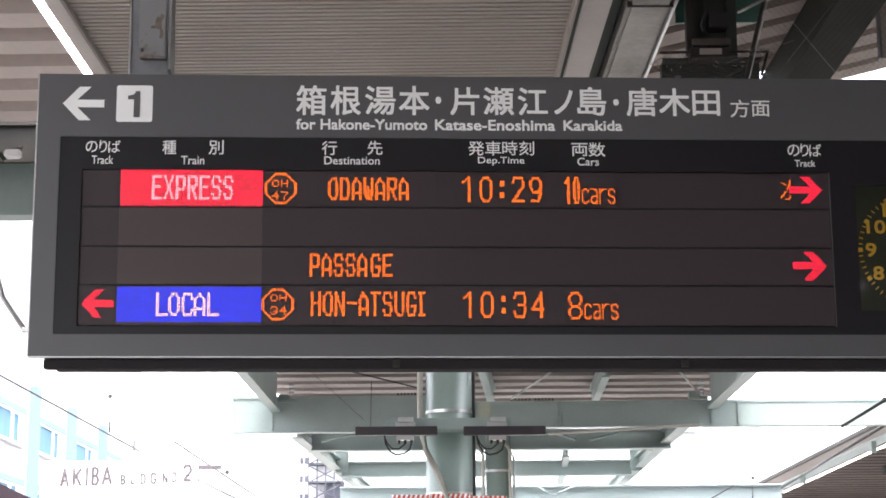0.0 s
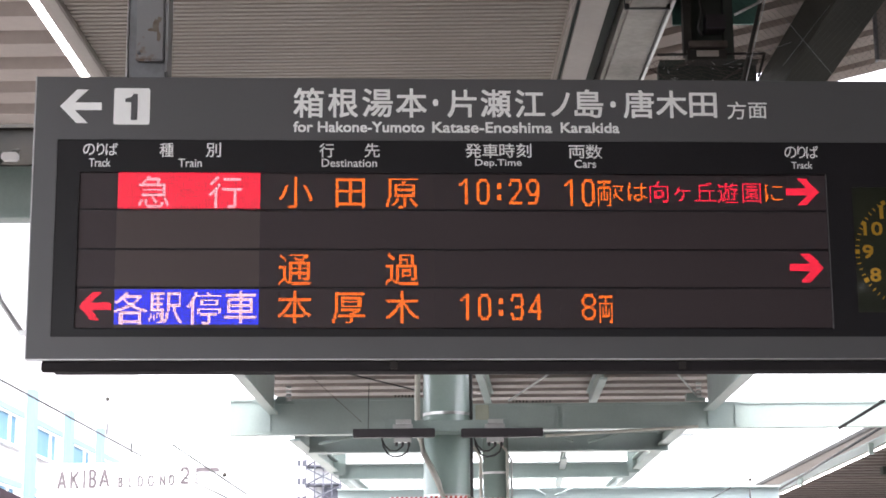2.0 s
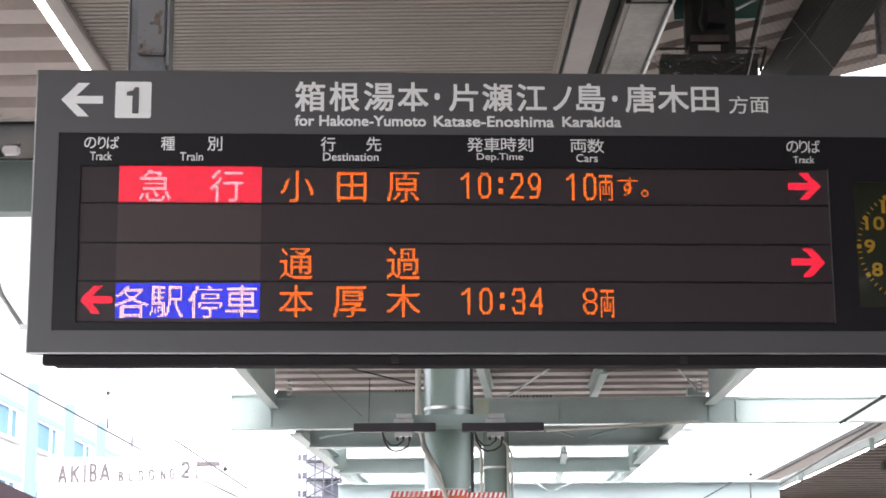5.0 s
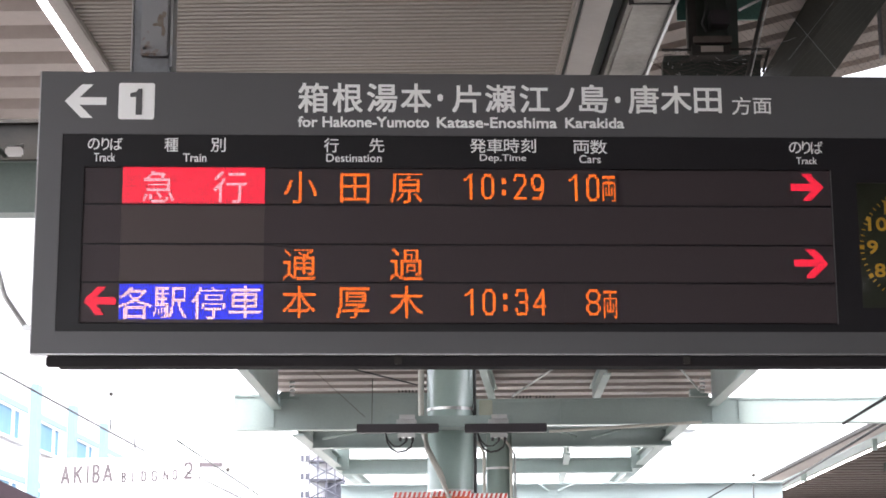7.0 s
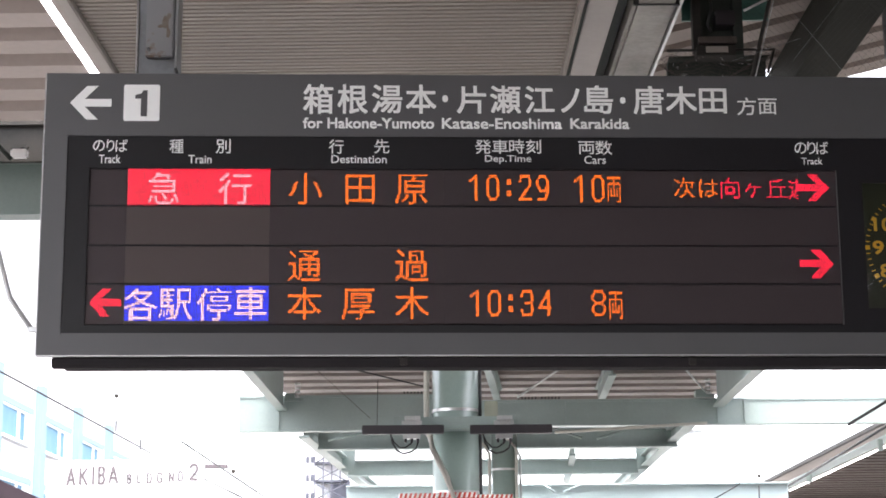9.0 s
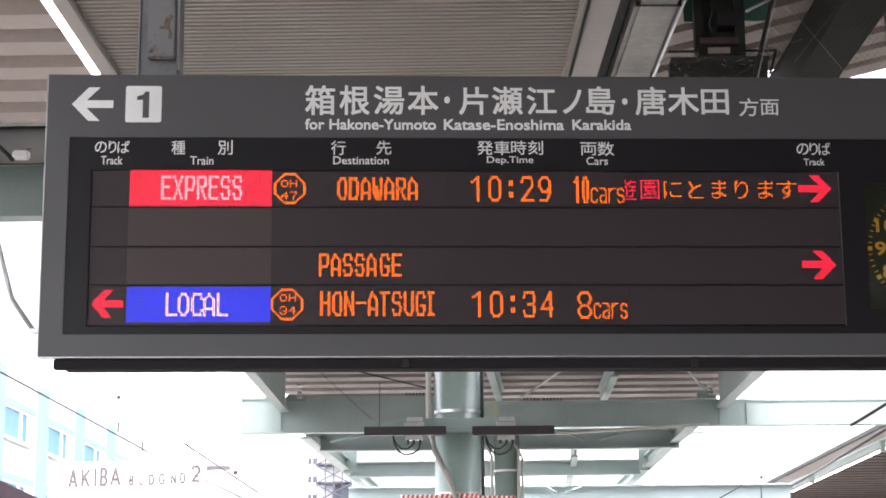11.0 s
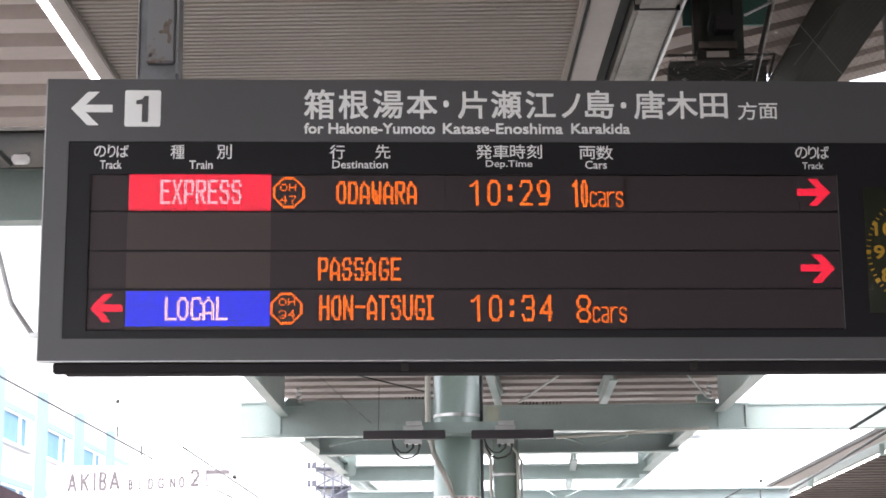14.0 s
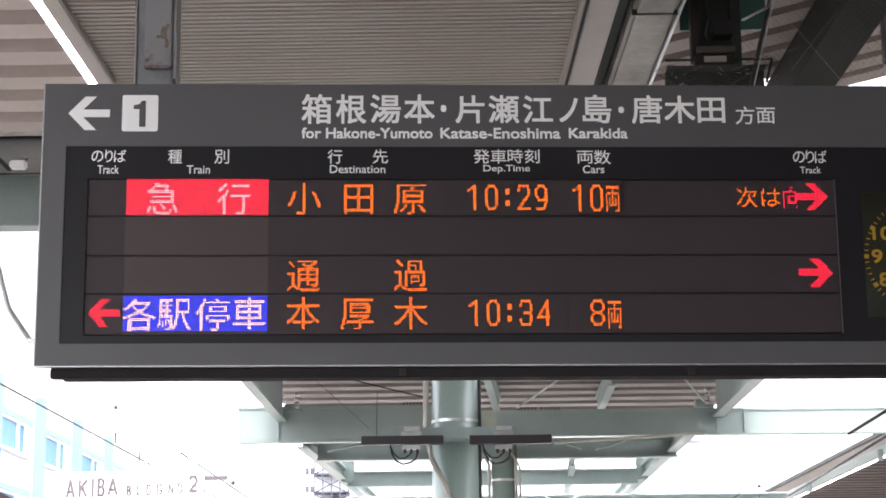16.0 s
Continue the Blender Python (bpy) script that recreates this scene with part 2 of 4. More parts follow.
ROUND = "30 02 08 3A 7A A8 A2 70 30"
STROKES = {
    "0": ROUND, "O": ROUND, "1": "08 5A 50", "2": "08 2A 8A A8 A6 00 A0", "3": "08 2A 8A A8 A6 85 45/85 A4 A2 80 20 02", "4": "80 8A 03 A3",
    "7": "0A AA A8 43 40", "8": "35 07 08 3A 7A A8 A7 75 35 03 02 30 70 A2 A3 75", "9": "A6 74 34 06 08 3A 7A A8 A3 70 20",
    "V": "00 5A A0/23 83", "B": "05 75 A3 A2 70 00 0A 6A 99 97 65", "K": "00 0A/AA 04/36 A0", "A": "00 07 5A A7 A0/03 A3", "C": "A8 8A 2A 08 02 20 80 A2", "D": "00 0A 7A A7 A3 70 00", "E": "AA 0A 00 A0/05 85", "G": "A8 8A 2A 08 02 20 80 A2 A4 64",
    "H": "00 0A/A0 AA/05 A5", "I": "2A 8A/20 80/50 5A", "L": "0A 00 A0", "N": "00 0A/0A A0/A0 AA", "P": "00 0A 7A A9 A6 74 04", "R": "00 0A 7A A9 A6 75 05/55 A0",
    "S": "A8 8A 2A 08 07 25 85 A3 A2 80 20 02", "T": "0A AA/5A 50", "U": "0A 02 30 70 A2 AA", "W": "0A 03 30 56 70 A3 AA", "X": "0A A0/00 AA", "-": "05 A5",
    "c": "A8 8A 2A 08 02 20 80 A2", "a": "0A 7A A8 A0/A5 35 03 02 20 70 A3", "r": "00 0A/07 4A 9A", "s": "A8 8A 2A 08 07 25 85 A3 A2 80 20 02",
}


def stroke_letter(ch, x0, z0, x1, z1, y, wide, deep):
    """A raised letter made of straight bars."""
    bm = bmesh.new()
    def at(mark):
        return Vector([lo + wide / 2 + int(c, 16) / 10 * (hi - lo - wide) for c, lo, hi in zip(mark, (x0, z0), (x1, z1))])
    for n, line_of in enumerate(STROKES[ch].split("/")):
        marks = [at(mark) for mark in line_of.split()]
        for k, (p, q) in enumerate(zip(marks, marks[1:])):
            d = (q - p).normalized() * wide / 2
            s = Vector((-d.y, d.x))
            e = 0.4 * d
            front = y - 0.0007 * (k + 3 * n)
            sides = [[bm.verts.new((c.x, yy, c.y)) for c in (p - e - s, q + e - s, q + e + s, p - e + s)] for yy in (front, y + deep)]
            bm.faces.new(sides[0])
            for a in range(4):
                b = (a + 1) % 4
                bm.faces.new((sides[0][a], sides[1][a], sides[1][b], sides[0][b]))
    return bm


PITCH = 0.00437
DOT = 0.0025


def lit(co, tri, origin, share=0.5, settle=False):
    """The cells of the lamp matrix that the triangles cover; settle: first nudge the figure within a cell so that its strokes fall on whole lamps."""
    step, fine = PITCH / 4, set()
    for t in tri:
        a, b, c = co[t[0]], co[t[1]], co[t[2]]
        lo = np.floor((np.minimum(np.minimum(a, b), c) - origin) / step - 1).astype(int)
        hi = np.ceil((np.maximum(np.maximum(a, b), c) - origin) / step + 1).astype(int)
        gx, gz = np.meshgrid(np.arange(lo[0], hi[0]), np.arange(lo[1], hi[1]))
        px, pz = origin[0] + (gx + 0.5) * step, origin[1] + (gz + 0.5) * step
        s1 = (b[0] - a[0]) * (pz - a[1]) - (b[1] - a[1]) * (px - a[0])
        s2 = (c[0] - b[0]) * (pz - b[1]) - (c[1] - b[1]) * (px - b[0])
        s3 = (a[0] - c[0]) * (pz - c[1]) - (a[1] - c[1]) * (px - c[0])
        ok = ((s1 >= 0) & (s2 >= 0) & (s3 >= 0)) | ((s1 <= 0) & (s2 <= 0) & (s3 <= 0))
        fine |= set(zip(gx[ok].tolist(), gz[ok].tolist()))
    best, least = {}, None
    for dx in range(-2, 2) if settle else (0,):
        for dz in range(-2, 2) if settle else (0,):
            count = {}
            for i, k in fine:
                cell = ((i + dx) // 4, (k + dz) // 4)
                count[cell] = count.get(cell, 0) + 1
            doubt = sum(min(n, 16 - n) for n in count.values())
            if least is None or doubt < least:
                best, least = count, doubt
    return {cell for cell, n in best.items() if n >= 16 * share}


def dots(cells, origin, y):
    verts, faces = [], []
    for i, k in sorted(cells):
        x, z, r, n = origin[0] + (i + 0.5) * PITCH, origin[1] + (k + 0.5) * PITCH, DOT / 2, len(verts)
        verts += [(x - r, y, z - r), (x + r, y, z - r), (x + r, y, z + r), (x - r, y, z + r)]
        faces.append((n, n + 1, n + 2, n + 3))
    me = bpy.data.meshes.new("lamps")
    me.from_pydata(verts, [], faces)
    bm = bmesh.new()
    bm.from_mesh(me)
    bpy.data.meshes.remove(me)
    return bm


def flat(outline, y):
    bm = bmesh.new()
    f = bm.faces.new([bm.verts.new((a, y, b)) for a, b in outline])
    f.normal_update()
    bmesh.ops.triangulate(bm, faces=[f])
    return bm


# ---------------------------------------------------------------- ground and closing structure
ground = part("ground", boxes((-400, 400, -300, 600, -1.4, -1.1)), M_BALLAST, None)
tagged(ground, "grey ballast and concrete ground beside the tracks", "ground", kind="structure")
platform = part("platform", boxes((-3.4, 3.6, -30, 60, -1.1, 0.0), bevel=0.02), M_GROUND, None)
tagged(platform, "grey concrete station platform slab", "platform", kind="structure")

# folded roof deck over the near part of the platform
DECK = [(0.0, 0.0), (0.5, 0.0), (0.56, 0.075), (0.94, 0.075)]
for x0, x1, far in ((-3.9, -1.702, 10.36), (-1.70, 0.95, 12.4)):
    roof = part("ceiling", pitched(DECK, x0, x1, -32.32, far, 4.62, 0.42), M_DECK, None)
    tagged(roof, "cream folded steel roof deck seen from below", "ceiling", kind="structure")
# added dark boards stand in for a shaded gap and block light from above
gap_shade = part("trim_gap_shade", boxes((-3.9, -1.71, 10.66, 12.4, 4.70, 4.73), (-3.9, -1.71, 10.70, 10.74, 4.475, 4.70)), M_DARK, None)
tagged(gap_shade, "dark boards standing in for the shaded gap behind the roof edge", "trim", kind="structure")
RIB = [(0.0, 0.0), (0.55, 0.0), (0.68, 0.012), (0.87, 0.012)]
soffit = part("soffit", pitched(RIB, -1.655, 0.455, -3.0, 10.4, 4.2, 0.049, 0.001), M_SOFFIT, None)
tagged(soffit, "fine-ribbed beige soffit panel above the departure board", "soffit", kind="structure")

platform_two = part("platform_far", boxes((4.6, 11.0, 9.0, 60, -1.1, 0.0), bevel=0.02), M_GROUND, None)
tagged(platform_two, "grey concrete slab of the neighbouring platform", "platform", kind="structure")
# unseen wall, added to keep sky light off the canopy's right side
wall_far_blocker = part("wall_far_blocker", boxes((11.0, 11.3, 9.0, 40.0, -1.1, 13.0)), M_GROUND, None)
tagged(wall_far_blocker, "unseen plain grey wall added to block sky on the right", "wall", kind="structure")
# unseen dark wall, added to dim the right of the board and soffit
wall_east_blocker = part("wall_east_blocker", boxes((3.75, 4.0, -32, 9.0, -1.1, 8.0)), M_BRACKET, None)
tagged(wall_east_blocker, "unseen dark brown wall added to cut light from the right", "wall", kind="structure")

# deck of the canopy further along
far_roof = part("ceiling_far", pitched(DECK, -1.70, 2.24, 13.0, 17.2, 3.74, 0.41), M_DECK_SHADED, None)
tagged(far_roof, "cream folded deck of the further platform canopy", "ceiling", kind="structure")


near_frame = thing("roof_frame", (0, 0, 0), "pale green steel frame under the near station roof", "roof frame")
canopy = thing("platform_canopy", (0, 0, 0), "pale green steel frame of the further platform canopy", "canopy frame")


def girder(name, p, q, h, w, label, parent=canopy, material=M_GIRDER, tw=0.012, tf=0.016):
    ob = part(name, sweep(bmesh.new(), [p, q], i_section(h, w, tw, tf)), material, parent, label)
    bmesh_fix(ob)
    return ob


def bmesh_fix(ob):
    bm = bmesh.new()
    bm.from_mesh(ob.data)
    bmesh.ops.recalc_face_normals(bm, faces=bm.faces)
    bm.to_mesh(ob.data)
    bm.free()


# cross girders of the canopies
girder("cross_girder", (-5.2, 11.08, 4.39), (-0.4, 11.08, 4.39), 0.36, 0.16, "pale green steel cross girder under the near roof edge", near_frame, M_GREEN)
g1 = part("gantry_girder", boxes((-1.92, -0.10, 14.66, 14.675, 3.257, 3.51)), M_GIRDER, canopy, "pale green steel gantry girder")
part("web", boxes((-0.10, 4.6, 14.66, 14.675, 3.282, 3.456)), M_GIRDER, g1)
for x0, x1, z0, z1 in ((-1.92, -0.10, 3.235, 3.53), (-0.10, 4.6, 3.262, 3.476)):
    part("flange", boxes((x0, x1, 14.652, 14.76, z0, z0 + 0.02)), M_GIRDER, g1)
    part("flange", boxes((x0, x1, 14.652, 14.76, z1 - 0.02, z1)), M_GIRDER, g1)
for gx in (-1.60, 0.75, 1.98, 2.20):
    part("stiffener", boxes((gx, gx + 0.014, 14.64, 14.66, 3.284 if gx > 0 else 3.256, 3.455 if gx > 0 else 3.509)), M_GIRDER, g1)
girder("cross_girder", (-1.40, 16.2, 3.325), (1.82, 16.2, 3.325), 0.18, 0.14, "pale green steel canopy cross girder")
girder("cross_girder", (-1.30, 18.6, 3.288), (1.68, 18.6, 3.288), 0.155, 0.14, "pale green steel canopy cross girder")
# skylight on this girder comes from its paler colour
girder("cross_girder", (-1.41, 20.0, 2.92), (3.45, 20.0, 2.92), 0.6, 0.2, "deep pale green footbridge girder beyond the canopy", material=M_MINT_SKYLIT)


def purlin(p, q, h=0.18, w=0.1, label="pale green edge purlin along the canopy"):
    return girder("purlin", p, q, h, w, label)


purlin((-1.565, 11.80, 3.590), (-1.562, 14.64, 3.590), 0.38, 0.075)
purlin((-1.470, 15.527, 3.340), (-1.204, 22.302, 3.340), 0.12, 0.10)
purlin((1.998, 11.90, 3.600), (1.990, 14.64, 3.600), 0.40, 0.09)
purlin((1.792, 14.72, 3.340), (1.730, 22.042, 3.340), 0.12, 0.10)
purlin((0.017, 11.6, 3.620), (0.224, 15.633, 3.620), 0.16, 0.06, "pale green purlin beside the round column")
purlin((1.069, 13.758, 3.620), (1.091, 15.647, 3.620), 0.16, 0.06, "pale green purlin under the roof deck")
purlin((0.959, 17.461, 3.340), (1.093, 21.647, 3.340), 0.10, 0.06, "thin pale green skylight purlin")
# gusset plates at the ends of the second cross girder
for x0, x1 in ((-1.36, -1.22), (1.66, 1.79)):
    part("gusset", boxes((x0, x1, 18.50, 18.53, 3.25, 3.47), (x0 + 0.03, x1 - 0.03, 18.53, 18.70, 3.25, 3.47), bevel=0.012), M_GIRDER, canopy)
# cable combs and insulator stacks on the gantry girder
for x0, z0 in ((-0.57, 3.531), (0.36, 3.477), (0.55, 3.477)):
    for k in range(6):
        part("comb_tooth", boxes((x0 + 0.028 * k, x0 + 0.028 * k + 0.013, 14.60, 14.655, z0, z0 + 0.014)), M_DARK, g1)
for k in range(9):
    part("comb_tooth", boxes((-0.408, -0.39, 14.63, 14.659, 3.28 + 0.024 * k, 3.29 + 0.024 * k)), M_DARK, g1)
for sx in (-1.43, 1.90):
    for k in range(4):
        part("insulator", tube([(sx, 14.55, 3.50 + 0.034 * k), (sx, 14.55, 3.518 + 0.034 * k)], 0.022, 10), M_GALV, g1, "pale insulator disc")
    part("bracket", boxes((sx - 0.1, sx - 0.02, 14.53, 14.65, 3.48, 3.53), (sx - 0.1, sx + 0.05, 14.54, 14.57, 3.47, 3.495)), M_GREEN, g1)

# brace rods under the canopy
def rod(p, q, r, label, material=M_GALV, name="brace_rod"):
    if name == "brace_rod":
        return part(name, tube([p, q], r, 6), material, canopy, label)
    return tagged(part(name, tube([p, q], r, 6), material, None), label, "rod", "brace rods")


rod((0.356, 14.400, 3.464), (0.686, 13.661, 3.600), 0.008, "thin steel brace rod under the roof deck")
rod((1.856, 14.400, 3.498), (1.629, 13.802, 3.600), 0.008, "thin steel brace rod under the roof deck")
rod((-0.917, 13.400, 3.562), (-0.315, 13.400, 3.408), 0.006, "thin dark brace rod under the roof deck", M_CABLE)
rod((-1.189, 13.50, 3.575), (-0.779, 13.50, 3.20), 0.002, "thin brown cable under the roof deck", M_BRACKET)
for p, q in (((-1.29, 15.9, 3.29), (-0.945, 15.9, 3.36)), ((0.77, 15.9, 3.355), (0.955, 15.9, 3.29)), ((1.085, 15.9, 3.285), (1.345, 15.9, 3.36))):
    rod(p, q, 0.012, "pale flat brace between the girders", M_GREEN)
for p, q in (((0.727, 19.7, 3.213), (0.873, 19.7, 3.114)), ((1.169, 19.7, 3.197), (0.971, 19.7, 3.113))):
    rod(p, q, 0.012, "pale brace in front of the footbridge girder", M_MINT_SKYLIT)
rod((2.547, 19.5, 2.996), (2.856, 19.5, 3.169), 0.008, "dark wire stay in front of the footbridge", M_CABLE)
rod((3.055, 19.5, 3.149), (3.055, 19.5, 2.80), 0.008, "dark rod in front of the footbridge", M_CABLE)
rod((0.641, 14.300, 3.169), (1.852, 14.300, 3.232), 0.013, "galvanised conduit along the gantry girder", M_CONDUIT)
rod((-0.763, 14.300, 3.60), (-0.769, 14.300, 3.234), 0.0025, "thin hanging cable in front of the girder", M_CABLE)


# translucent skylight panels beyond the folded deck
M_SKY = bpy.data.materials.new("milky_skylight")
M_SKY.use_nodes = True
sk = M_SKY.node_tree
sk.nodes.clear()
sk_out, sk_mix = sk.nodes.new("ShaderNodeOutputMaterial"), sk.nodes.new("ShaderNodeMixShader")
sk_dif, sk_tr = sk.nodes.new("ShaderNodeBsdfDiffuse"), sk.nodes.new("ShaderNodeBsdfTranslucent")
sk_dif.inputs["Color"].default_value = (0.7, 0.72, 0.72, 1)
sk_tr.inputs["Color"].default_value = (0.75, 0.78, 0.78, 1)
sk_mix.inputs[0].default_value = 0.6
sk.links.new(sk_dif.outputs[0], sk_mix.inputs[1])
sk.links.new(sk_tr.outputs[0], sk_mix.inputs[2])
sk.links.new(sk_mix.outputs[0], sk_out.inputs[0])
for x0, x1 in ((-1.45, -0.02), (0.0, 1.02), (1.04, 2.2)):
    for y0, y1 in ((17.25, 18.83), (18.85, 19.35)):
        part("skylight_panel", boxes((x0, x1, y0, y1, 3.50, 3.506)), M_SKY, canopy, "milky translucent skylight panel")


# ---------------------------------------------------------------- columns
def column(at, radius, top, label, straps=(1.6, 2.52, 3.07)):
    ob = thing("column", (at[0], at[1], 0), label, "column", "platform columns")
    bm = tube([(0, 0, 0), (0, 0, top)], radius, 40)
    part("shaft", bm, M_COLUMN, ob)
    part("base_plate", boxes((-radius - 0.1, radius + 0.1, -radius - 0.1, radius + 0.1, 0, 0.03), bevel=0.004), M_GREEN, ob)
    for z in straps:
        band = bmesh.new()
        for i in range(40):
            a, b = 2 * math.pi * i / 40, 2 * math.pi * (i + 1) / 40
            v = [band.verts.new((math.cos(t) * r, math.sin(t) * r, z + h)) for t, r, h in (
                (a, radius + 0.004, 0), (b, radius + 0.004, 0), (b, radius + 0.004, 0.02), (a, radius + 0.004, 0.02))]
            band.faces.new(v)
        part("strap", band, M_GALV, ob, "thin galvanised strap")
    return ob


c1 = column((-0.122, 12.16), 0.157, 4.2, "round pale green steel column with straps and conduits")
part("conduit", tube([(-0.175, -0.12, 2.90), (-0.195, -0.10, 3.0), (-0.195, -0.10, 3.3), (-0.175, -0.10, 4.1)], 0.019), M_CONDUIT, c1, "cream conduit pipe")
part("conduit", tube([(0.165, -0.06, 0.0), (0.165, -0.06, 4.1)], 0.011), M_CABLE, c1, "black cable")
part("conduit", tube([(-0.17, -0.19, 2.9), (-0.15, -0.19, 2.8), (-0.06, -0.19, 2.62), (0.0, -0.19, 2.45), (0.01, -0.19, 0.0)], 0.02), M_CONDUIT, c1, "cream bent conduit pipe")
c2 = column((0.262, 15.6), 0.11, 3.45, "round pale green steel column further along the platform", (1.6, 2.98))
part("conduit", tube([(-0.13, -0.08, 0.0), (-0.13, -0.08, 3.12), (-0.17, -0.08, 3.2), (-0.26, -0.08, 3.24)], 0.014), M_CONDUIT, c2, "cream conduit pipe")
part("conduit", tube([(0.10, -0.1, 0.0), (0.10, -0.1, 3.16), (0.04, -0.12, 3.24), (-0.04, -0.13, 3.27)], 0.014), M_CONDUIT, c2, "cream conduit pipe")
part("conduit", tube([(0.135, -0.06, 0.0), (0.135, -0.06, 3.1), (0.08, -0.1, 3.2)], 0.010), M_GALV, c2, "galvanised conduit pipe")

# hazard boards at the columns
def hazard(at, w, h, label):
    ob = thing("hazard_board", at, label, "hazard board", "hazard boards")
    part("board", boxes((-w / 2, w / 2, 0, 0.01, -h, -0.035)), M_ORANGE, ob)
    part("top_band", boxes((-w / 2, w / 2, 0, 0.01, -0.035, 0.0)), M_WHITE, ob, "white band")
    n = max(4, int(w / 0.03))
    for i in range(n):
        x = -w / 2 + (i + 0.1) * w / n
        bm = bmesh.new()
        d = w / n * 0.5
        vs = [bm.verts.new(c) for c in ((x, -0.003, -0.035), (x + d, -0.003, -0.035), (x + 1.7 * d, -0.003, 0), (x + 0.7 * d, -0.003, 0))]
        bm.faces.new(vs)
        part("stripe", bm, M_TAPER, ob)
    return ob


hazard((-0.375, 11.900, 2.512), 0.25, 0.5, "orange board with a red and white striped top edge")
hazard((0.129, 11.900, 2.501), 0.25, 0.5, "orange board with a red and white striped top edge")
hazard((-0.116, 11.990, 2.524), 0.26, 0.12, "red and white striped band round the column")


# ---------------------------------------------------------------- sensor bars on the column
arm = part("cross_arm", boxes((-0.40, 0.41, -0.44, -0.37, 2.92, 2.995), (-0.18, 0.18, -0.37, -0.14, 2.93, 2.98), bevel=0.004), M_GREEN, c1, "pale green steel cross arm")


def sensor(at, label, d):
    ob = thing("sensor_bar", at, label, "sensor", "sensor bars")
    part("bar", boxes((-0.265, 0.265, 0, 0.06, 0, 0.056), bevel=0.004), M_PLASTIC, ob)
    part("bracket", boxes((d - 0.06, d + 0.07, 0.06, 0.1, 0.02, 0.09), (d - 0.04, d + 0.06, 0.03, 0.09, 0.09, 0.118)), M_GALV, ob, "galvanised bracket")
    part("junction_plate", boxes((d - 0.05, d + 0.06, 0.02, 0.08, -0.03, 0.0), bevel=0.003), M_GALV, ob, "pale junction plate")
    for x in (-0.035, 0.005, 0.045):
        part("plug", tube([(d + x, 0.04, -0.03), (d + x, 0.04, -0.055)], 0.009), M_PLASTIC, ob)
    part("cable", tube([(d - 0.13, 0.04, 0.0), (d - 0.12, 0.04, -0.055), (d - 0.09, 0.04, -0.105), (d - 0.05, 0.04, -0.125), (d, 0.04, -0.115), (d + 0.035, 0.04, -0.09), (d + 0.045, 0.04, -0.055)], 0.006), M_CABLE, ob)
    part("cable", tube([(d - 0.13, 0.05, -0.005), (d - 0.11, 0.05, -0.05), (d - 0.075, 0.05, -0.085), (d - 0.035, 0.05, -0.085), (d + 0.005, 0.04, -0.055)], 0.005), M_CABLE, ob)
    return ob


sensor((-0.458, 11.6, 2.873), "long black sensor bar with hanging cables", 0.05)
sensor((0.240, 11.6, 2.870), "long black sensor bar with hanging cables", -0.05)
junction = part("junction_box", boxes((0.05, 0.14, 0, 0.08, 0, 0.125), bevel=0.006), M_BOX, None)
junction.location = (0.022, 12.05, 3.012)
tagged(junction, "cream junction box beside the round column", "junction box")


# ---------------------------------------------------------------- overhead line lamp and fittings near the board
def batten(at, length, label, w=0.062, h=1.0, deep=0.09):
    ob = thing("tube_lamp", at, label, "lamp", "tube lamps")
    part("tube", boxes((-w / 2, w / 2, 0, length, 0, 0.03 * h), bevel=0.01 * h), M_TUBE, ob, "glowing white tube")
    part("housing", boxes((-w / 2 - 0.012, w / 2 + 0.012, -0.01, length + 0.01, 0.031 * h, deep), bevel=0.006), M_CREAM, ob)
    return ob


soffit_lamp = batten((-1.776, 5.0, 4.2), 4.6, "white fluorescent batten lamp along the soffit edge", 0.046)
part("reflector", boxes((0.022, 0.062, -0.01, 4.61, 0.004, 0.09), bevel=0.004), M_CREAM, soffit_lamp, "beige lamp reflector")
edge_trim = part("trim", boxes((-1.70, -1.655, -3.0, 10.4, 4.17, 4.26), bevel=0.006), M_CREAM, None)
tagged(edge_trim, "beige metal trim along the soffit edge", "trim", kind="structure")

# beams beside the soffit, running slightly askew
side = thing("soffit_fascia", (0.5, 6.0, 0), "cream fascia board with a metal edge beside the soffit", "fascia", rz=1.7)
part("moulding", boxes((-0.010, 0.012, -6, 4.2, 4.16, 4.24), bevel=0.008), M_SOFFIT, side)
# dark strip stands in for the shaded recess next to the moulding
part("rail", boxes((0.014, 0.032, -6, 4.2, 4.185, 4.25), bevel=0.004), M_GREEN_SHADED, side)
for k in range(6):
    part("board", boxes((0.035, 0.156, -6 + 1.7 * k, -4.304 + 1.7 * k, 4.19, 4.26), bevel=0.003), M_CREAM, side)
duct = thing("duct", (0.5, 6.0, 0), "stained galvanised box duct above the departure board", "duct", rz=1.7)
part("body", boxes((0.235, 0.425, -6, 4.2, 4.21, 4.45), bevel=0.018), M_DUCT, duct)
# dark plate added in place of the shaded gap between fascia and duct
part("side_plate", boxes((0.158, 0.222, -6, 4.2, 4.27, 4.45)), M_GREEN_SHADED, duct)
part("edge_flange", boxes((0.426, 0.440, -6, 4.2, 4.206, 4.245), bevel=0.003), M_GALV, duct, "bright folded edge")
for yy in (-2.2, 1.25, 3.4):
    part("joint", boxes((0.232, 0.428, yy, yy + 0.012, 4.205, 4.452)), M_CABLE, duct, "dark joint strap")

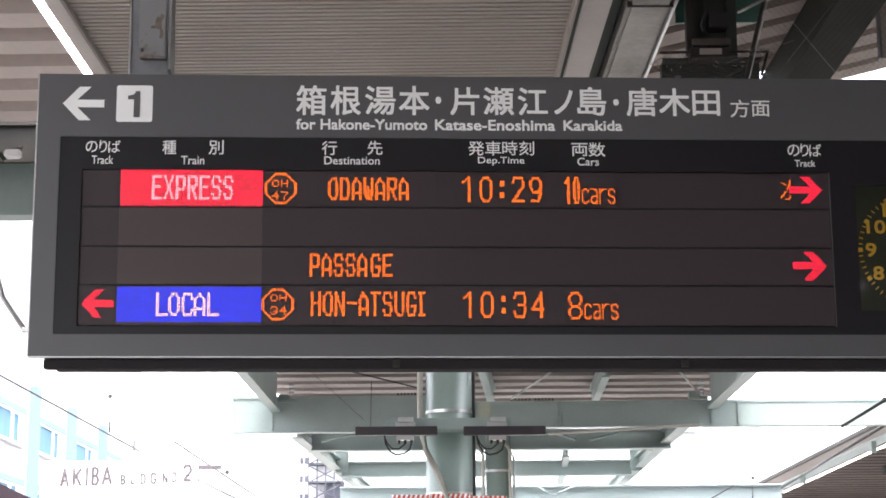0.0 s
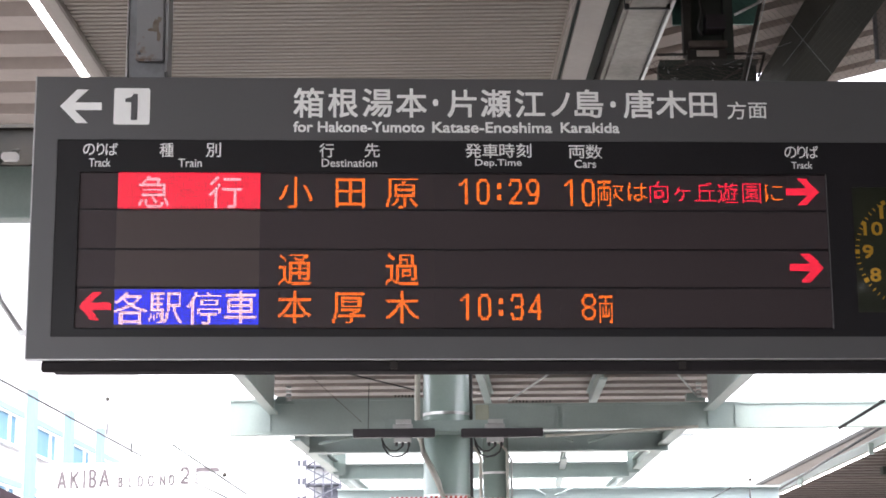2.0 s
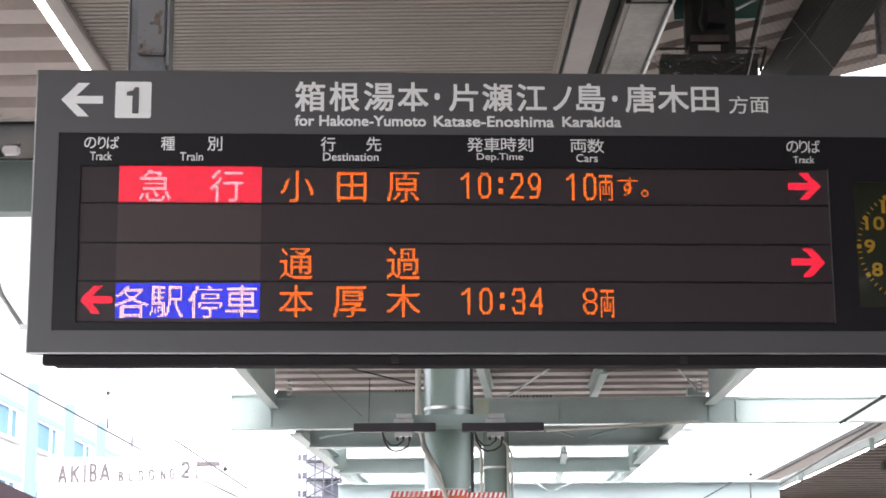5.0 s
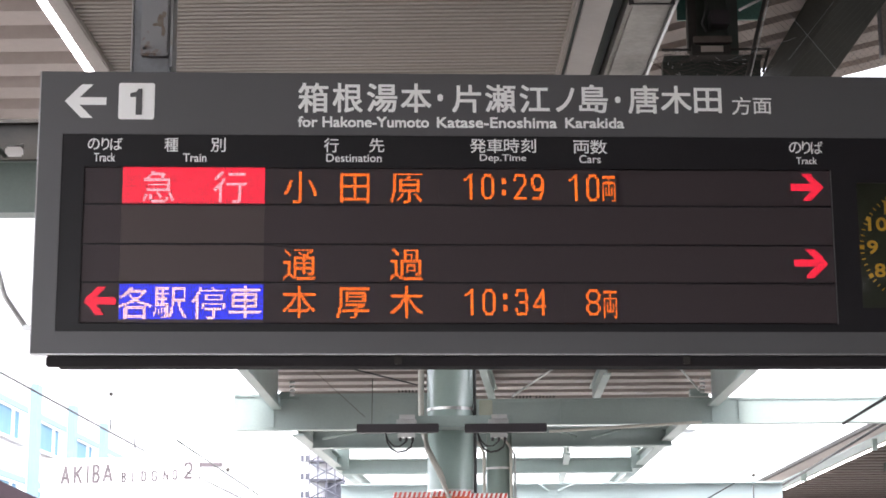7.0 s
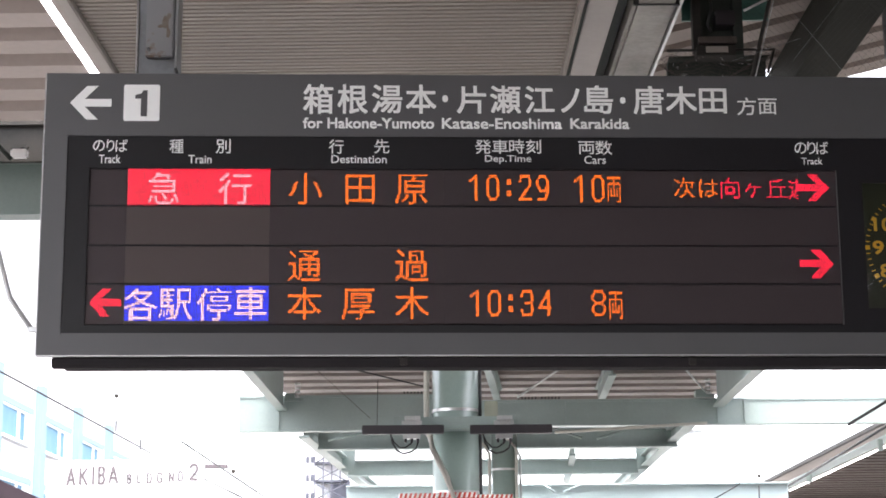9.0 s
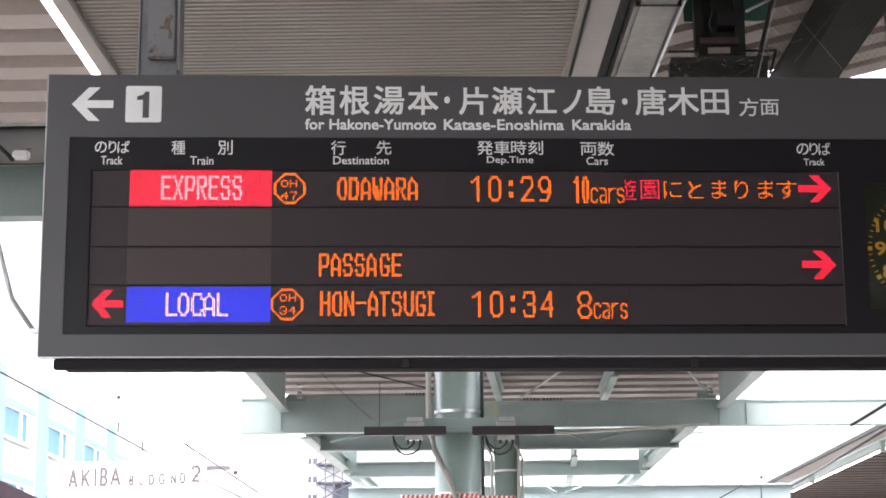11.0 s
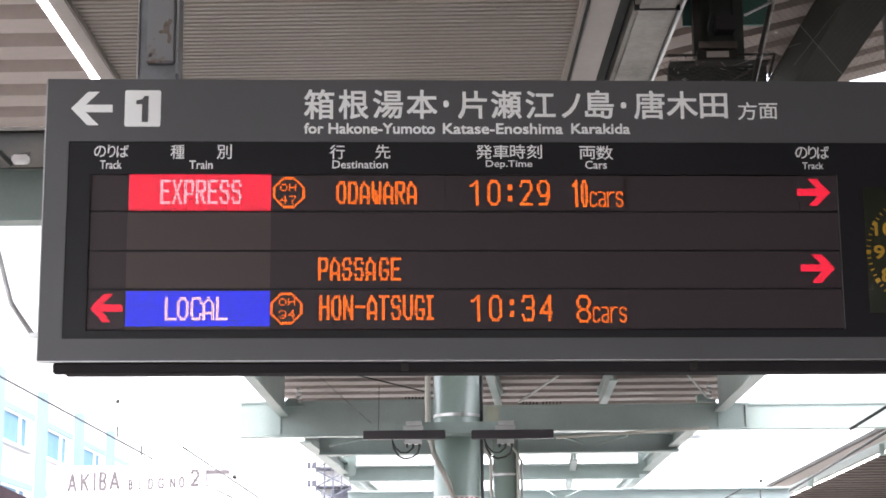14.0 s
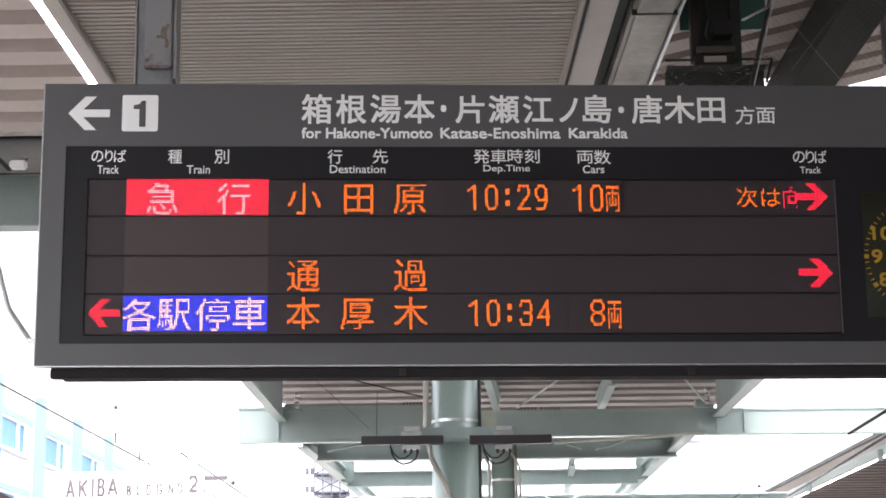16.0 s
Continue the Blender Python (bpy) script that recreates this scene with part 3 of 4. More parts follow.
# ---------------------------------------------------------------- sloped roof and equipment beyond the duct
SL = math.atan(0.25)
DECK_OLD = [(0.0, 0.0), (0.62, 0.0), (0.68, 0.06), (0.95, 0.06)]
for x0, x1, far in ((0.0, 1.1, 4.6), (1.1, 4.6, 5.3)):
    slope = part("sloped_ceiling", pitched(DECK_OLD, x0, x1, -15.05, far, 0.0, 0.34), M_DECK_OLD, None)
    slope.matrix_basis = Matrix.Translation((0.85, 6.0, 4.72)) @ Matrix.Rotation(-SL, 4, "Y")
    tagged(slope, "brown folded deck of the sloping roof wing", "ceiling", kind="structure")
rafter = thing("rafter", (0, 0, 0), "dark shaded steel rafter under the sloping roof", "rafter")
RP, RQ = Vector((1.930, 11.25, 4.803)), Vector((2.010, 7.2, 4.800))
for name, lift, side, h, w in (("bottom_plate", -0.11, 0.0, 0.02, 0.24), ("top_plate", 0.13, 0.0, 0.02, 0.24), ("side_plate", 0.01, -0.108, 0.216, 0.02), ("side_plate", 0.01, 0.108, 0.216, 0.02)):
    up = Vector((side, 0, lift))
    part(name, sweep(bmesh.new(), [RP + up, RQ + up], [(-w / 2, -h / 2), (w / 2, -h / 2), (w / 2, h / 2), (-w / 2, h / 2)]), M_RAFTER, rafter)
dev = thing("equipment_bracket", (1.069, 7.400, 4.028), "dark steel equipment bracket with a black unit", "bracket")
part("channel", boxes((-0.11, -0.075, 0, 0.06, 0.02, 0.9)), M_DARK, dev)
part("channel", boxes((0.065, 0.105, 0, 0.06, 0.0, 0.9)), M_GREEN_SHADED, dev)
part("back_plate", boxes((-0.105, 0.1, 0.062, 0.07, 0.035, 0.9)), M_GREEN_SHADED, dev)
# made-up beam, added only to darken the area behind the mesh tray
part("dark_backing", boxes((-0.2, 0.23, 0.2, 0.26, -0.12, 0.03), (-0.2, 0.23, 0.14, 0.26, 0.03, 0.04)), M_GREEN_SHADED, dev)
part("unit", boxes((-0.015, 0.07, -0.03, 0.06, 0.125, 0.19), bevel=0.004), M_PLASTIC, dev)
part("plate", boxes((-0.09, 0.075, -0.02, 0.06, 0.045, 0.075), bevel=0.003), M_BRACKET, dev)
part("lower_frame", boxes((-0.10, 0.07, -0.02, 0.06, -0.01, 0.035), bevel=0.003), M_DARK, dev)
part("label_plate", boxes((-0.06, 0.035, -0.024, -0.02, 0.002, 0.028)), M_CREAM, dev, "pale label plate")
part("cable", tube([(-0.06, 0.0, 0.5), (-0.03, -0.02, 0.2), (-0.05, -0.02, 0.13), (-0.03, 0.0, 0.1)], 0.006), M_CABLE, dev)

part("conduit", tube([(0.375, 0.0, 0.822), (0.129, 0.0, -0.128)], 0.0085), M_DARK, dev, "dark conduit hanging from the sloping roof")
# the conduit's bright side is built as a separate pale rod
part("rod", tube([(0.398, -0.005, 0.822), (0.143, -0.005, -0.128)], 0.0026, 6), M_GALV, dev, "thin bright rod added as the conduit's lit side")
part("arm", tube([(0.081, -0.20, 0.125), (0.193, -0.20, 0.182), (0.26, 0.0, 0.36)], 0.006, 6), M_GALV, dev, "bright bent arm")
part("back_panel", boxes((-0.13, 0.25, 0.20, 0.215, 0.223, 0.8)), M_TEAL, dev, "dull teal back panel")
tray = thing("mesh_tray", (1.073, 7.400, 3.992), "dark wire mesh cable tray", "cable tray")
part("rim", tube([(-0.23, 0, 0.055), (0.23, 0, 0.055)], 0.006), M_DARK, tray)
part("rim", tube([(0.23, 0, 0.055), (0.2, 0, -0.05)], 0.006), M_DARK, tray)
wires = bmesh.new()
rnd = random.Random(4)
def slack(u, v):
    """A place on the sagging net: u along it, v down it."""
    return Vector((-0.24 + 0.46 * u + 0.03 * math.sin(9 * v + 5 * u), 0.05 * v + 0.02 * math.sin(11 * u), 0.055 - 0.15 * v * (0.55 + 0.45 * math.sin(3.1 * u + 0.3)) + 0.012 * math.sin(14 * u + 4 * v)))


for i in range(34):
    u = (i + rnd.uniform(-0.4, 0.4)) / 33
    sweep(wires, [slack(u + 0.012 * math.sin(6 * k / 8 + i), k / 8) for k in range(9)], circle(0.0009, 4))
for i in range(11):
    v = (i + rnd.uniform(-0.35, 0.35)) / 10
    sweep(wires, [slack(k / 24, v + 0.02 * math.sin(1.3 * k + i)) for k in range(25)], circle(0.0009, 4))
# short bright bits added as the highlights on the dark mesh
glints = bmesh.new()
for i in range(40):
    u, v = rnd.uniform(0, 0.95), rnd.uniform(0, 0.9)
    sweep(glints, [slack(u, v), slack(u + 0.012, v + 0.04), slack(u + 0.018, v + 0.03)], circle(0.0009, 4))
tagged(part("mesh", wires, M_BRACKET, tray), kind="stuff")
tagged(part("glints", glints, M_GALV, tray, "bright wire bits standing in for glints on the net"), kind="stuff")

hanging = thing("hanging_panel", (2.302, 9.5, 4.698), "beige panel hanging under the sloping roof", "panel")
part("panel", boxes((0.0, 0.16, 0.0, 0.05, 0.0, 0.385), bevel=0.006), M_CREAM, hanging)
part("edge", boxes((-0.012, 0.0, -0.004, 0.05, 0.0, 0.382)), M_STEEL, hanging, "grey steel edge")

# bird netting under the sloping roof
net = bmesh.new()
n0 = Vector((1.060, 7.000, 3.800))
for k in range(32):
    for lean in (-1, 1):
        x = 0.05 + 0.028 * k
        sweep(net, [(x, 0, 0), (x + lean * 0.34, 0, 0.36)], circle(0.0004, 3))
netting = tagged(part("bird_net", net, M_CABLE, None), "fine dark bird netting under the sloping roof", "netting", kind="stuff")
netting.location = n0 + Vector((0.1, 0, 0))
for p, q in (((1.319, 6.980, 4.055), (1.497, 6.980, 3.818)), ((1.303, 6.980, 3.858), (1.503, 6.980, 4.111)), ((1.059, 6.980, 3.861), (1.337, 6.980, 3.954))):
    rod(p, q, 0.0009, "thin steel wire that holds the bird netting", M_STEEL, "net_wire")

# pale block for the sky gap, and the stay, at the near roof edge
fitting = thing("sky_gap_block", (-2.712, 10.400, 4.447), "small pale block standing in for sky through a roof edge gap", "fitting")
# white body painted as the bright sky that shows through the gap
part("body", boxes((-0.055, 0.045, 0, 0.06, -0.022, 0.03), bevel=0.01), M_WALLW, fitting)
part("brace", tube([(-0.16, 0.03, 0.08), (-0.05, 0.02, -0.03)], 0.014), M_GREEN_SHADED, fitting, "dark green diagonal brace")
part("arm", tube([(0, 0.03, 0.03), (0.0, 0.2, 0.09)], 0.012), M_DARK, fitting)
stay = thing("stay_rod", (-2.641, 10.600, 3.406), "grey stay rod with a clamp beside the board", "rod")
part("rod", tube([(0.0, 0, 0.0), (-0.14, 0, 0.20), (-0.26, 0, 0.62), (-0.3, 0.0, 1.0), (-0.3, 0.4, 1.5)], 0.017), M_GALV, stay)
part("clamp", boxes((-0.02, 0.03, -0.02, 0.02, -0.015, 0.015), bevel=0.004), M_GALV, stay)


# ---------------------------------------------------------------- neighbouring canopy and lamps across the track
other = thing("far_canopy", (0, 0, 0), "neighbouring platform canopy with a dark fascia edge", "canopy")
part("fascia", sweep(bmesh.new(), [(4.25, 9.2, 3.700), (4.147, 26.0, 3.700)], [(-0.022, -0.02), (0.022, -0.02), (0.022, 0.02), (-0.022, 0.02)]), M_DARK, other, "dark purple-brown fascia")
part("bracket", boxes((4.45, 4.5, 19.9, 19.96, 3.55, 3.7)), M_GREEN, other)
part("bracket", boxes((4.4, 4.47, 24.0, 24.06, 3.55, 3.7)), M_GREEN, other)
part("soffit_edge", sweep(bmesh.new(), [(4.37, 9.2, 3.69), (4.285, 27.2, 3.69)], [(-0.11, -0.01), (0.11, -0.01), (0.11, 0.01), (-0.11, 0.01)]), M_CREAM, other, "grey-beige soffit strip")
part("side_panel", sweep(bmesh.new(), [(4.55, 9.2, 3.685), (4.50, 27.2, 3.685)], [(-0.075, -0.01), (0.20, -0.01), (0.20, 0.01), (-0.075, 0.01)]), M_MINT_SKYLIT, other, "pale mint edge panel")
# the stretch before y = 16 is unseen, run on to cut side light
part("deck", pitched(DECK, 4.60, 9.5, 9.2, 30.0, 3.72, 0.41), M_DECK_FAR_SHADED, other)
part("beam", boxes((5.3, 9.5, 23.0, 23.16, 3.6, 3.7)), M_GREEN_SHADED, other)
part("column", tube([(7.2, 23.08, -1.1), (7.2, 23.08, 3.65)], 0.14, 20), M_GREEN, other)
part("beam", boxes((4.9, 9.5, 29.8, 30.0, 2.6, 3.7)), M_GREEN_SHADED, other)
lamp2 = batten((4.655, 17.5, 3.645), 9.3, "long white tube lamp under the neighbouring canopy", 0.036, 0.4, 0.03)
rod((3.99, 17.231, 3.55), (4.275, 24.967, 3.55), 0.014, "dark overhead contact wire", M_CABLE, "contact_wire")
rod((2.596, 12.500, 3.007), (2.802, 12.000, 3.134), 0.011, "dark overhead wire stay", M_CABLE, "contact_wire")


# ---------------------------------------------------------------- buildings over the tracks
def framed_x(x0, x1, y0, y1, z0, z1, w):
    """Four bars round an opening in a wall that faces along x."""
    return boxes((x0, x1, y0, y1, z0, z0 + w), (x0, x1, y0, y1, z1 - w, z1), (x0, x1, y0, y0 + w, z0 + w, z1 - w), (x0, x1, y1 - w, y1, z0 + w, z1 - w))


def facade_building():
    ob = thing("office_building", (-21.0, 66.0, -1.1), "white office building with pale blue pilasters and windows", "building", "trackside buildings")
    part("wall", boxes((-14, -0.2, 0, 50, 0, 23.6)), M_WALLW, ob)
    for k in range(6):
        y = -4.3 + 8.3 * k
        if y > 0:
            part("pilaster", boxes((-0.2, 0.15, y, y + 1.0, 0, 14.7)), M_PILASTER, ob, "pale blue tiled pilaster")
        if y + 7.4 < 1.5:
            continue
        for z in (5.0, 8.35, 11.7):
            part("lintel", boxes((-0.2, 0.02, y + 1.05, y + 7.2, z + 1.42, z + 1.72)), M_PILASTER, ob, "blue lintel band")
            win = part("window", framed_x(-0.16, -0.02, y + 1.05, y + 7.1, z - 0.1, z + 1.42, 0.12), M_WALLW, ob, "white-framed window with blue panes")
            part("pane", boxes((-0.14, -0.10, y + 1.17, y + 4.45, z, z + 1.3)), M_GLASSB, win, "blue tinted pane")
            part("pane", boxes((-0.14, -0.10, y + 4.80, y + 5.85, z, z + 1.3)), M_GLASSD, win, "deeper blue pane")
            part("mullion", boxes((-0.16, -0.03, y + 4.45, y + 4.80, z, z + 1.3)), M_WALLW, win)
            part("panel", boxes((-0.16, -0.04, y + 5.85, y + 6.98, z, z + 1.3)), M_WALLW, win)
            part("sill", boxes((-0.16, 0.06, y + 1.0, y + 7.2, z - 0.15, z - 0.1)), M_WALLW, win)
    part("parapet", boxes((-14, 0.25, -0.2, 50.2, 23.6, 24.0)), M_WALLW, ob)
    return ob


facade_building()

akiba = thing("sign_building", (-11.6, 60.0, -1.1), "white building with brown rooftop lettering", "building", "trackside buildings")
part("wall", boxes((-2.62, 2.65, 0, 9, 0, 8.5)), M_WALLW, akiba)
part("coping", boxes((2.66, 3.4, -0.1, 0.25, 8.2, 8.32)), M_LETTER, akiba, "brown coping edge")
part("edge_strip", boxes((2.655, 2.675, -0.1, 0.0, 3.0, 8.2)), M_LETTER, akiba, "brown edge strip")
part("side_wall", boxes((2.655, 3.3, 0.5, 9, 0, 8.2)), M_WALLW, akiba)
for word, low, high in (
    ("A", (-13.563, 59.950, 6.537), (-13.248, 59.950, 7.171)),
    ("K", (-13.131, 59.950, 6.552), (-12.833, 59.950, 7.168)),
    ("I", (-12.699, 59.950, 6.568), (-12.627, 59.950, 7.185)),
    ("B", (-12.511, 59.950, 6.585), (-12.250, 59.950, 7.201)),
    ("A", (-12.173, 59.950, 6.602), (-11.817, 59.950, 7.216)),
    ("B", (-11.534, 59.950, 6.597), (-11.375, 59.950, 6.932)),
    ("L", (-11.196, 59.950, 6.613), (-11.055, 59.950, 6.949)),
    ("D", (-10.876, 59.950, 6.611), (-10.698, 59.950, 6.965)),
    ("G", (-10.538, 59.950, 6.627), (-10.341, 59.950, 6.981)),
    ("N", (-10.144, 59.950, 6.643), (-9.965, 59.950, 6.997)),
    ("O", (-9.844, 59.950, 6.660), (-9.665, 59.950, 7.013)),
    ("2", (-9.469, 59.950, 6.694), (-9.162, 59.950, 7.253)),
):
    wide = 0.075 if high[2] - low[2] > 0.45 else 0.045
    if word == "I":
        letter = boxes((low[0] + 11.6 - 0.0, high[0] + 11.6, -0.05, 0.0, low[2] + 1.1, high[2] + 1.1))
    else:
        letter = stroke_letter({"A": "V"}.get(word, word), low[0] + 11.6, low[2] + 1.1, high[0] + 11.6, high[2] + 1.1, -0.05, wide, 0.05)
    part("letter", letter, M_LETTER, akiba)

scaf = thing("scaffolded_building", (-6.35, 75.0, -1.1), "distant grey building wrapped in blue-grey scaffolding", "building", "trackside buildings")
part("wall", boxes((-2.2, 4.0, 0, 8, 0, 10.4)), M_WALLW, scaf)
for k in range(5):
    z = 7.4 + k * 0.75
    part("floor_deck", boxes((-0.2, 1.25, -0.9, 0.0, z, z + 0.06)), M_SCAF, scaf)
    for x in (-0.2, 0.15, 0.5, 0.85, 1.2):
        part("upright", boxes((x, x + 0.05, -0.95, -0.9, z - 0.7, z + 0.05)), M_SCAF, scaf)
    part("brace", tube([(-0.2, -0.92, z), (1.2, -0.92, z + 0.7)], 0.025, 5), M_SCAF, scaf)
    part("brace", tube([(1.2, -0.92, z), (-0.2, -0.92, z + 0.7)], 0.025, 5), M_SCAF, scaf)
    if k % 2:
        part("net", boxes((0.45, 1.25, -0.6, -0.5, z + 0.05, z + 0.68)), M_SCAF, scaf)
    for x in (-0.62, -0.42):
        part("window", boxes((x, x + 0.14, -0.06, 0.04, z + 0.1, z + 0.36)), M_SCAF, scaf)

roof_edge = thing("low_roof", (0, 0, 0), "dark purple-brown roof edge of a low canopy", "roof")
part("edge", sweep(bmesh.new(), [(-6.684, 24.000, 3.795), (-5.991, 26.000, 3.411)], [(-0.5, -0.25), (0.1, -0.25), (0.1, 0.0), (-0.5, 0.0)]), M_PURPLE, roof_edge)

# overhead wires on the track side
line = thing("overhead_line", (0, 0, 0), "dark overhead line wires with clips and insulators", "overhead line")
def wire(p, q, drop, r, label):
    return part("wire", tube(sag(p, q, drop), r, 5), M_CABLE, line)


wire((-5.634, 20.000, 4.710), (-5.391, 30.000, 4.613), 0.0, 0.014, "dark overhead line wire")
wire((-5.391, 30.000, 4.595), (-4.222, 44.000, 4.257), 0.0, 0.010, "dark overhead line wire")
wire((-5.527, 34.000, 5.224), (-5.139, 46.000, 4.951), 0.0, 0.018, "dark overhead line wire")
wire((-5.137, 34.000, 4.540), (-4.968, 40.000, 4.517), 0.0, 0.010, "dark overhead line wire")
for px in ((-5.502, 27.600, 4.70), (-5.452, 29.400, 4.60)):
    part("clip", boxes((px[0] - 0.009, px[0] + 0.009, px[1] - 0.02, px[1] + 0.02, px[2], px[2] + 0.17)), M_CABLE, line)
for px, r in (((-5.590, 28.000, 5.309), 0.032), ((-5.331, 40.000, 5.191), 0.052), ((3.142, 20.000, 3.292), 0.02), ((2.806, 12.100, 3.139), 0.018)):
    bead = bmesh.new()
    bmesh.ops.create_uvsphere(bead, u_segments=10, v_segments=8, radius=r)
    ob = part("insulator", bead, M_DARK, line, "dark round insulator")
    ob.location = px


# ---------------------------------------------------------------- the departure board
# board space: x along the board, z the height, y into it
board = thing("departure_board", (0, 5.2, 0), "dark grey hanging departure board with lit LED rows and a clock", "departure board", rz=3.2)
UL, UR, VB, VT = -1.268, 1.95, 2.398, 3.250
PL, PR, PB, PT = -1.200, 1.86, 2.463, 3.057


def framed(x0, x1, z0, z1, a0, a1, b0, b1, y0, y1):
    """Four bars round an opening."""
    return boxes((x0, x1, y0, y1, b1, z1), (x0, x1, y0, y1, z0, b0), (x0, a0, y0, y1, b0, b1), (a1, x1, y0, y1, b0, b1))


part("front_frame", framed(UL, UR, VB, VT, PL, PR, PB, PT, 0.0, 0.02), M_GREY, board)
BL, BR = UL + 0.043, UR - 0.043
part("casing", boxes((BL, BR, 0.02, 0.024, PT, VT - 0.004), (BL, BR, 0.26, 0.27, VB, VT - 0.004), (BL, BR, 0.024, 0.26, VT - 0.014, VT - 0.004),
                     (BL, BR, 0.02, 0.26, VB, VB + 0.01), (BL, BL + 0.01, 0.024, 0.26, VB + 0.01, VT - 0.014), (BR - 0.01, BR, 0.024, 0.26, VB + 0.01, VT - 0.014)), M_GREY, board)
part("edge_trim", boxes((UL - 0.004, UL, -0.001, 0.02, VB, VT)), M_EDGE, board, "bright aluminium edge strip")
part("edge_trim", boxes((UL, UR, -0.003, 0.02, VB - 0.004, VB)), M_EDGE, board, "bright aluminium edge strip")
part("underside_plate", boxes((BL, BR, 0.046, 0.262, VB - 0.009, VB - 0.001), bevel=0.003), M_UNDER, board, "black underside plate")
part("lower_rail", boxes((BL, BR, 0.012, 0.045, VB - 0.034, VB - 0.004), bevel=0.003), M_UNDER, board, "black lower rail")
for u in (-0.205, 0.642):
    part("latch", boxes((u - 0.011, u + 0.011, 0.004, 0.012, VB - 0.030, VB - 0.004), bevel=0.002), M_DARK, board)

# hanger posts
for u, w in ((-0.967, 0.21), (1.62, 0.21)):
    post = part("hanger_post", boxes((u - 0.062, u + 0.055, w, w + 0.09, VT - 0.1, 4.215), bevel=0.004), M_STEEL, board, "blue-grey steel hanger post")
    part("edge_strip", boxes((u - 0.068, u - 0.063, w - 0.004, w + 0.09, VT, 4.215)), M_EDGE, post, "bright steel edge")
    part("sleeve", boxes((u - 0.035, u + 0.052, w - 0.03, w - 0.002, 3.362, 4.215), bevel=0.005), M_RUST, post, "rust-stained steel sleeve")
    part("sleeve_side", boxes((u + 0.056, u + 0.064, w - 0.03, w + 0.09, 3.325, 4.215)), M_RUST, post, "rust-stained steel plate")
    for cx, cz, rx, rz in ((u + 0.027, 3.475, 0.010, 0.024), (u + 0.034, 3.440, 0.006, 0.018), (u + 0.012, 3.462, 0.010, 0.006), (u + 0.036, 3.495, 0.006, 0.010)):
        stain = [(cx + rx * math.cos(a) * (1 + 0.25 * math.sin(3 * a + cz * 90)), cz + rz * math.sin(a) * (1 + 0.2 * math.cos(4 * a + cx * 70))) for a in (2 * math.pi * i / 18 for i in range(18))]
        part("rust_stain", flat(stain, w - 0.0306 - 0.0002 * (rz > 0.02)), M_STAIN, post, "brown rust stain")
    for z in (3.385,):
        part("bolt", tube([(u - 0.025, w - 0.03, z), (u - 0.025, w - 0.04, z)], 0.006, 6), M_STEEL, post)

# lettering on the header
def letters(text, area, name="lettering", bold=0.0008, y=-0.0012, em=None, material=M_WHITE):
    return part(name, print_on(bmesh.new(), text, area, y, bold, em), material, board)


for ch, area in (
    ("箱", (-0.504, 3.126, -0.414, 3.219)), ("根", (-0.401, 3.127, -0.311, 3.219)), ("湯", (-0.298, 3.129, -0.207, 3.218)), ("本", (-0.197, 3.128, -0.105, 3.219)), ("・", (-0.087, 3.164, -0.070, 3.186)),
    ("片", (-0.043, 3.129, 0.045, 3.216)), ("瀬", (0.057, 3.130, 0.149, 3.217)), ("江", (0.161, 3.130, 0.251, 3.216)), ("ノ", (0.270, 3.133, 0.327, 3.209)), ("島", (0.340, 3.130, 0.428, 3.219)), ("・", (0.449, 3.162, 0.466, 3.182)),
    ("唐", (0.489, 3.129, 0.582, 3.218)), ("木", (0.588, 3.130, 0.682, 3.217)), ("田", (0.689, 3.132, 0.773, 3.211)), ("方", (0.804, 3.127, 0.862, 3.183)), ("面", (0.868, 3.130, 0.925, 3.180))):
    letters(ch, area, bold=0.0015 if ch not in "方面" else 0.0004)
for word, area in (("for Hakone-Yumoto", (-0.504, 3.081, -0.112, 3.115)), ("Katase-Enoshima", (-0.089, 3.081, 0.272, 3.115)), ("Karakida", (0.297, 3.082, 0.475, 3.115))):
    letters(word, area, bold=0.0011)
for word, area in (("の", (-1.125, 3.009, -1.090, 3.044)), ("り", (-1.085, 3.008, -1.062, 3.046)), ("ば", (-1.059, 3.008, -1.023, 3.046)), ("種", (-0.899, 3.004, -0.858, 3.047)), ("別", (-0.762, 3.004, -0.718, 3.048)), ("行", (-0.426, 3.004, -0.382, 3.048)), ("先", (-0.291, 3.005, -0.246, 3.049)),
                   ("発", (0.010, 3.005, 0.058, 3.049)), ("車", (0.061, 3.005, 0.109, 3.049)), ("時", (0.112, 3.006, 0.158, 3.050)), ("刻", (0.163, 3.006, 0.208, 3.050)), ("両", (0.320, 3.005, 0.369, 3.045)), ("数", (0.371, 3.003, 0.422, 3.047)),
                   ("の", (0.973, 3.008, 1.010, 3.044)), ("り", (1.012, 3.007, 1.038, 3.046)), ("ば", (1.039, 3.007, 1.076, 3.046)),
                   ("Track", (-1.106, 2.973, -1.043, 2.999)), ("Train", (-0.843, 2.973, -0.774, 2.999)), ("Destination", (-0.419, 2.975, -0.254, 3.000)), ("Dep.Time", (0.039, 2.974, 0.178, 3.001)), ("Cars", (0.337, 2.975, 0.402, 3.000)), ("Track", (0.993, 2.975, 1.056, 2.996))):
    letters(word, area, "column_heading", 0.0003, 0.0026)


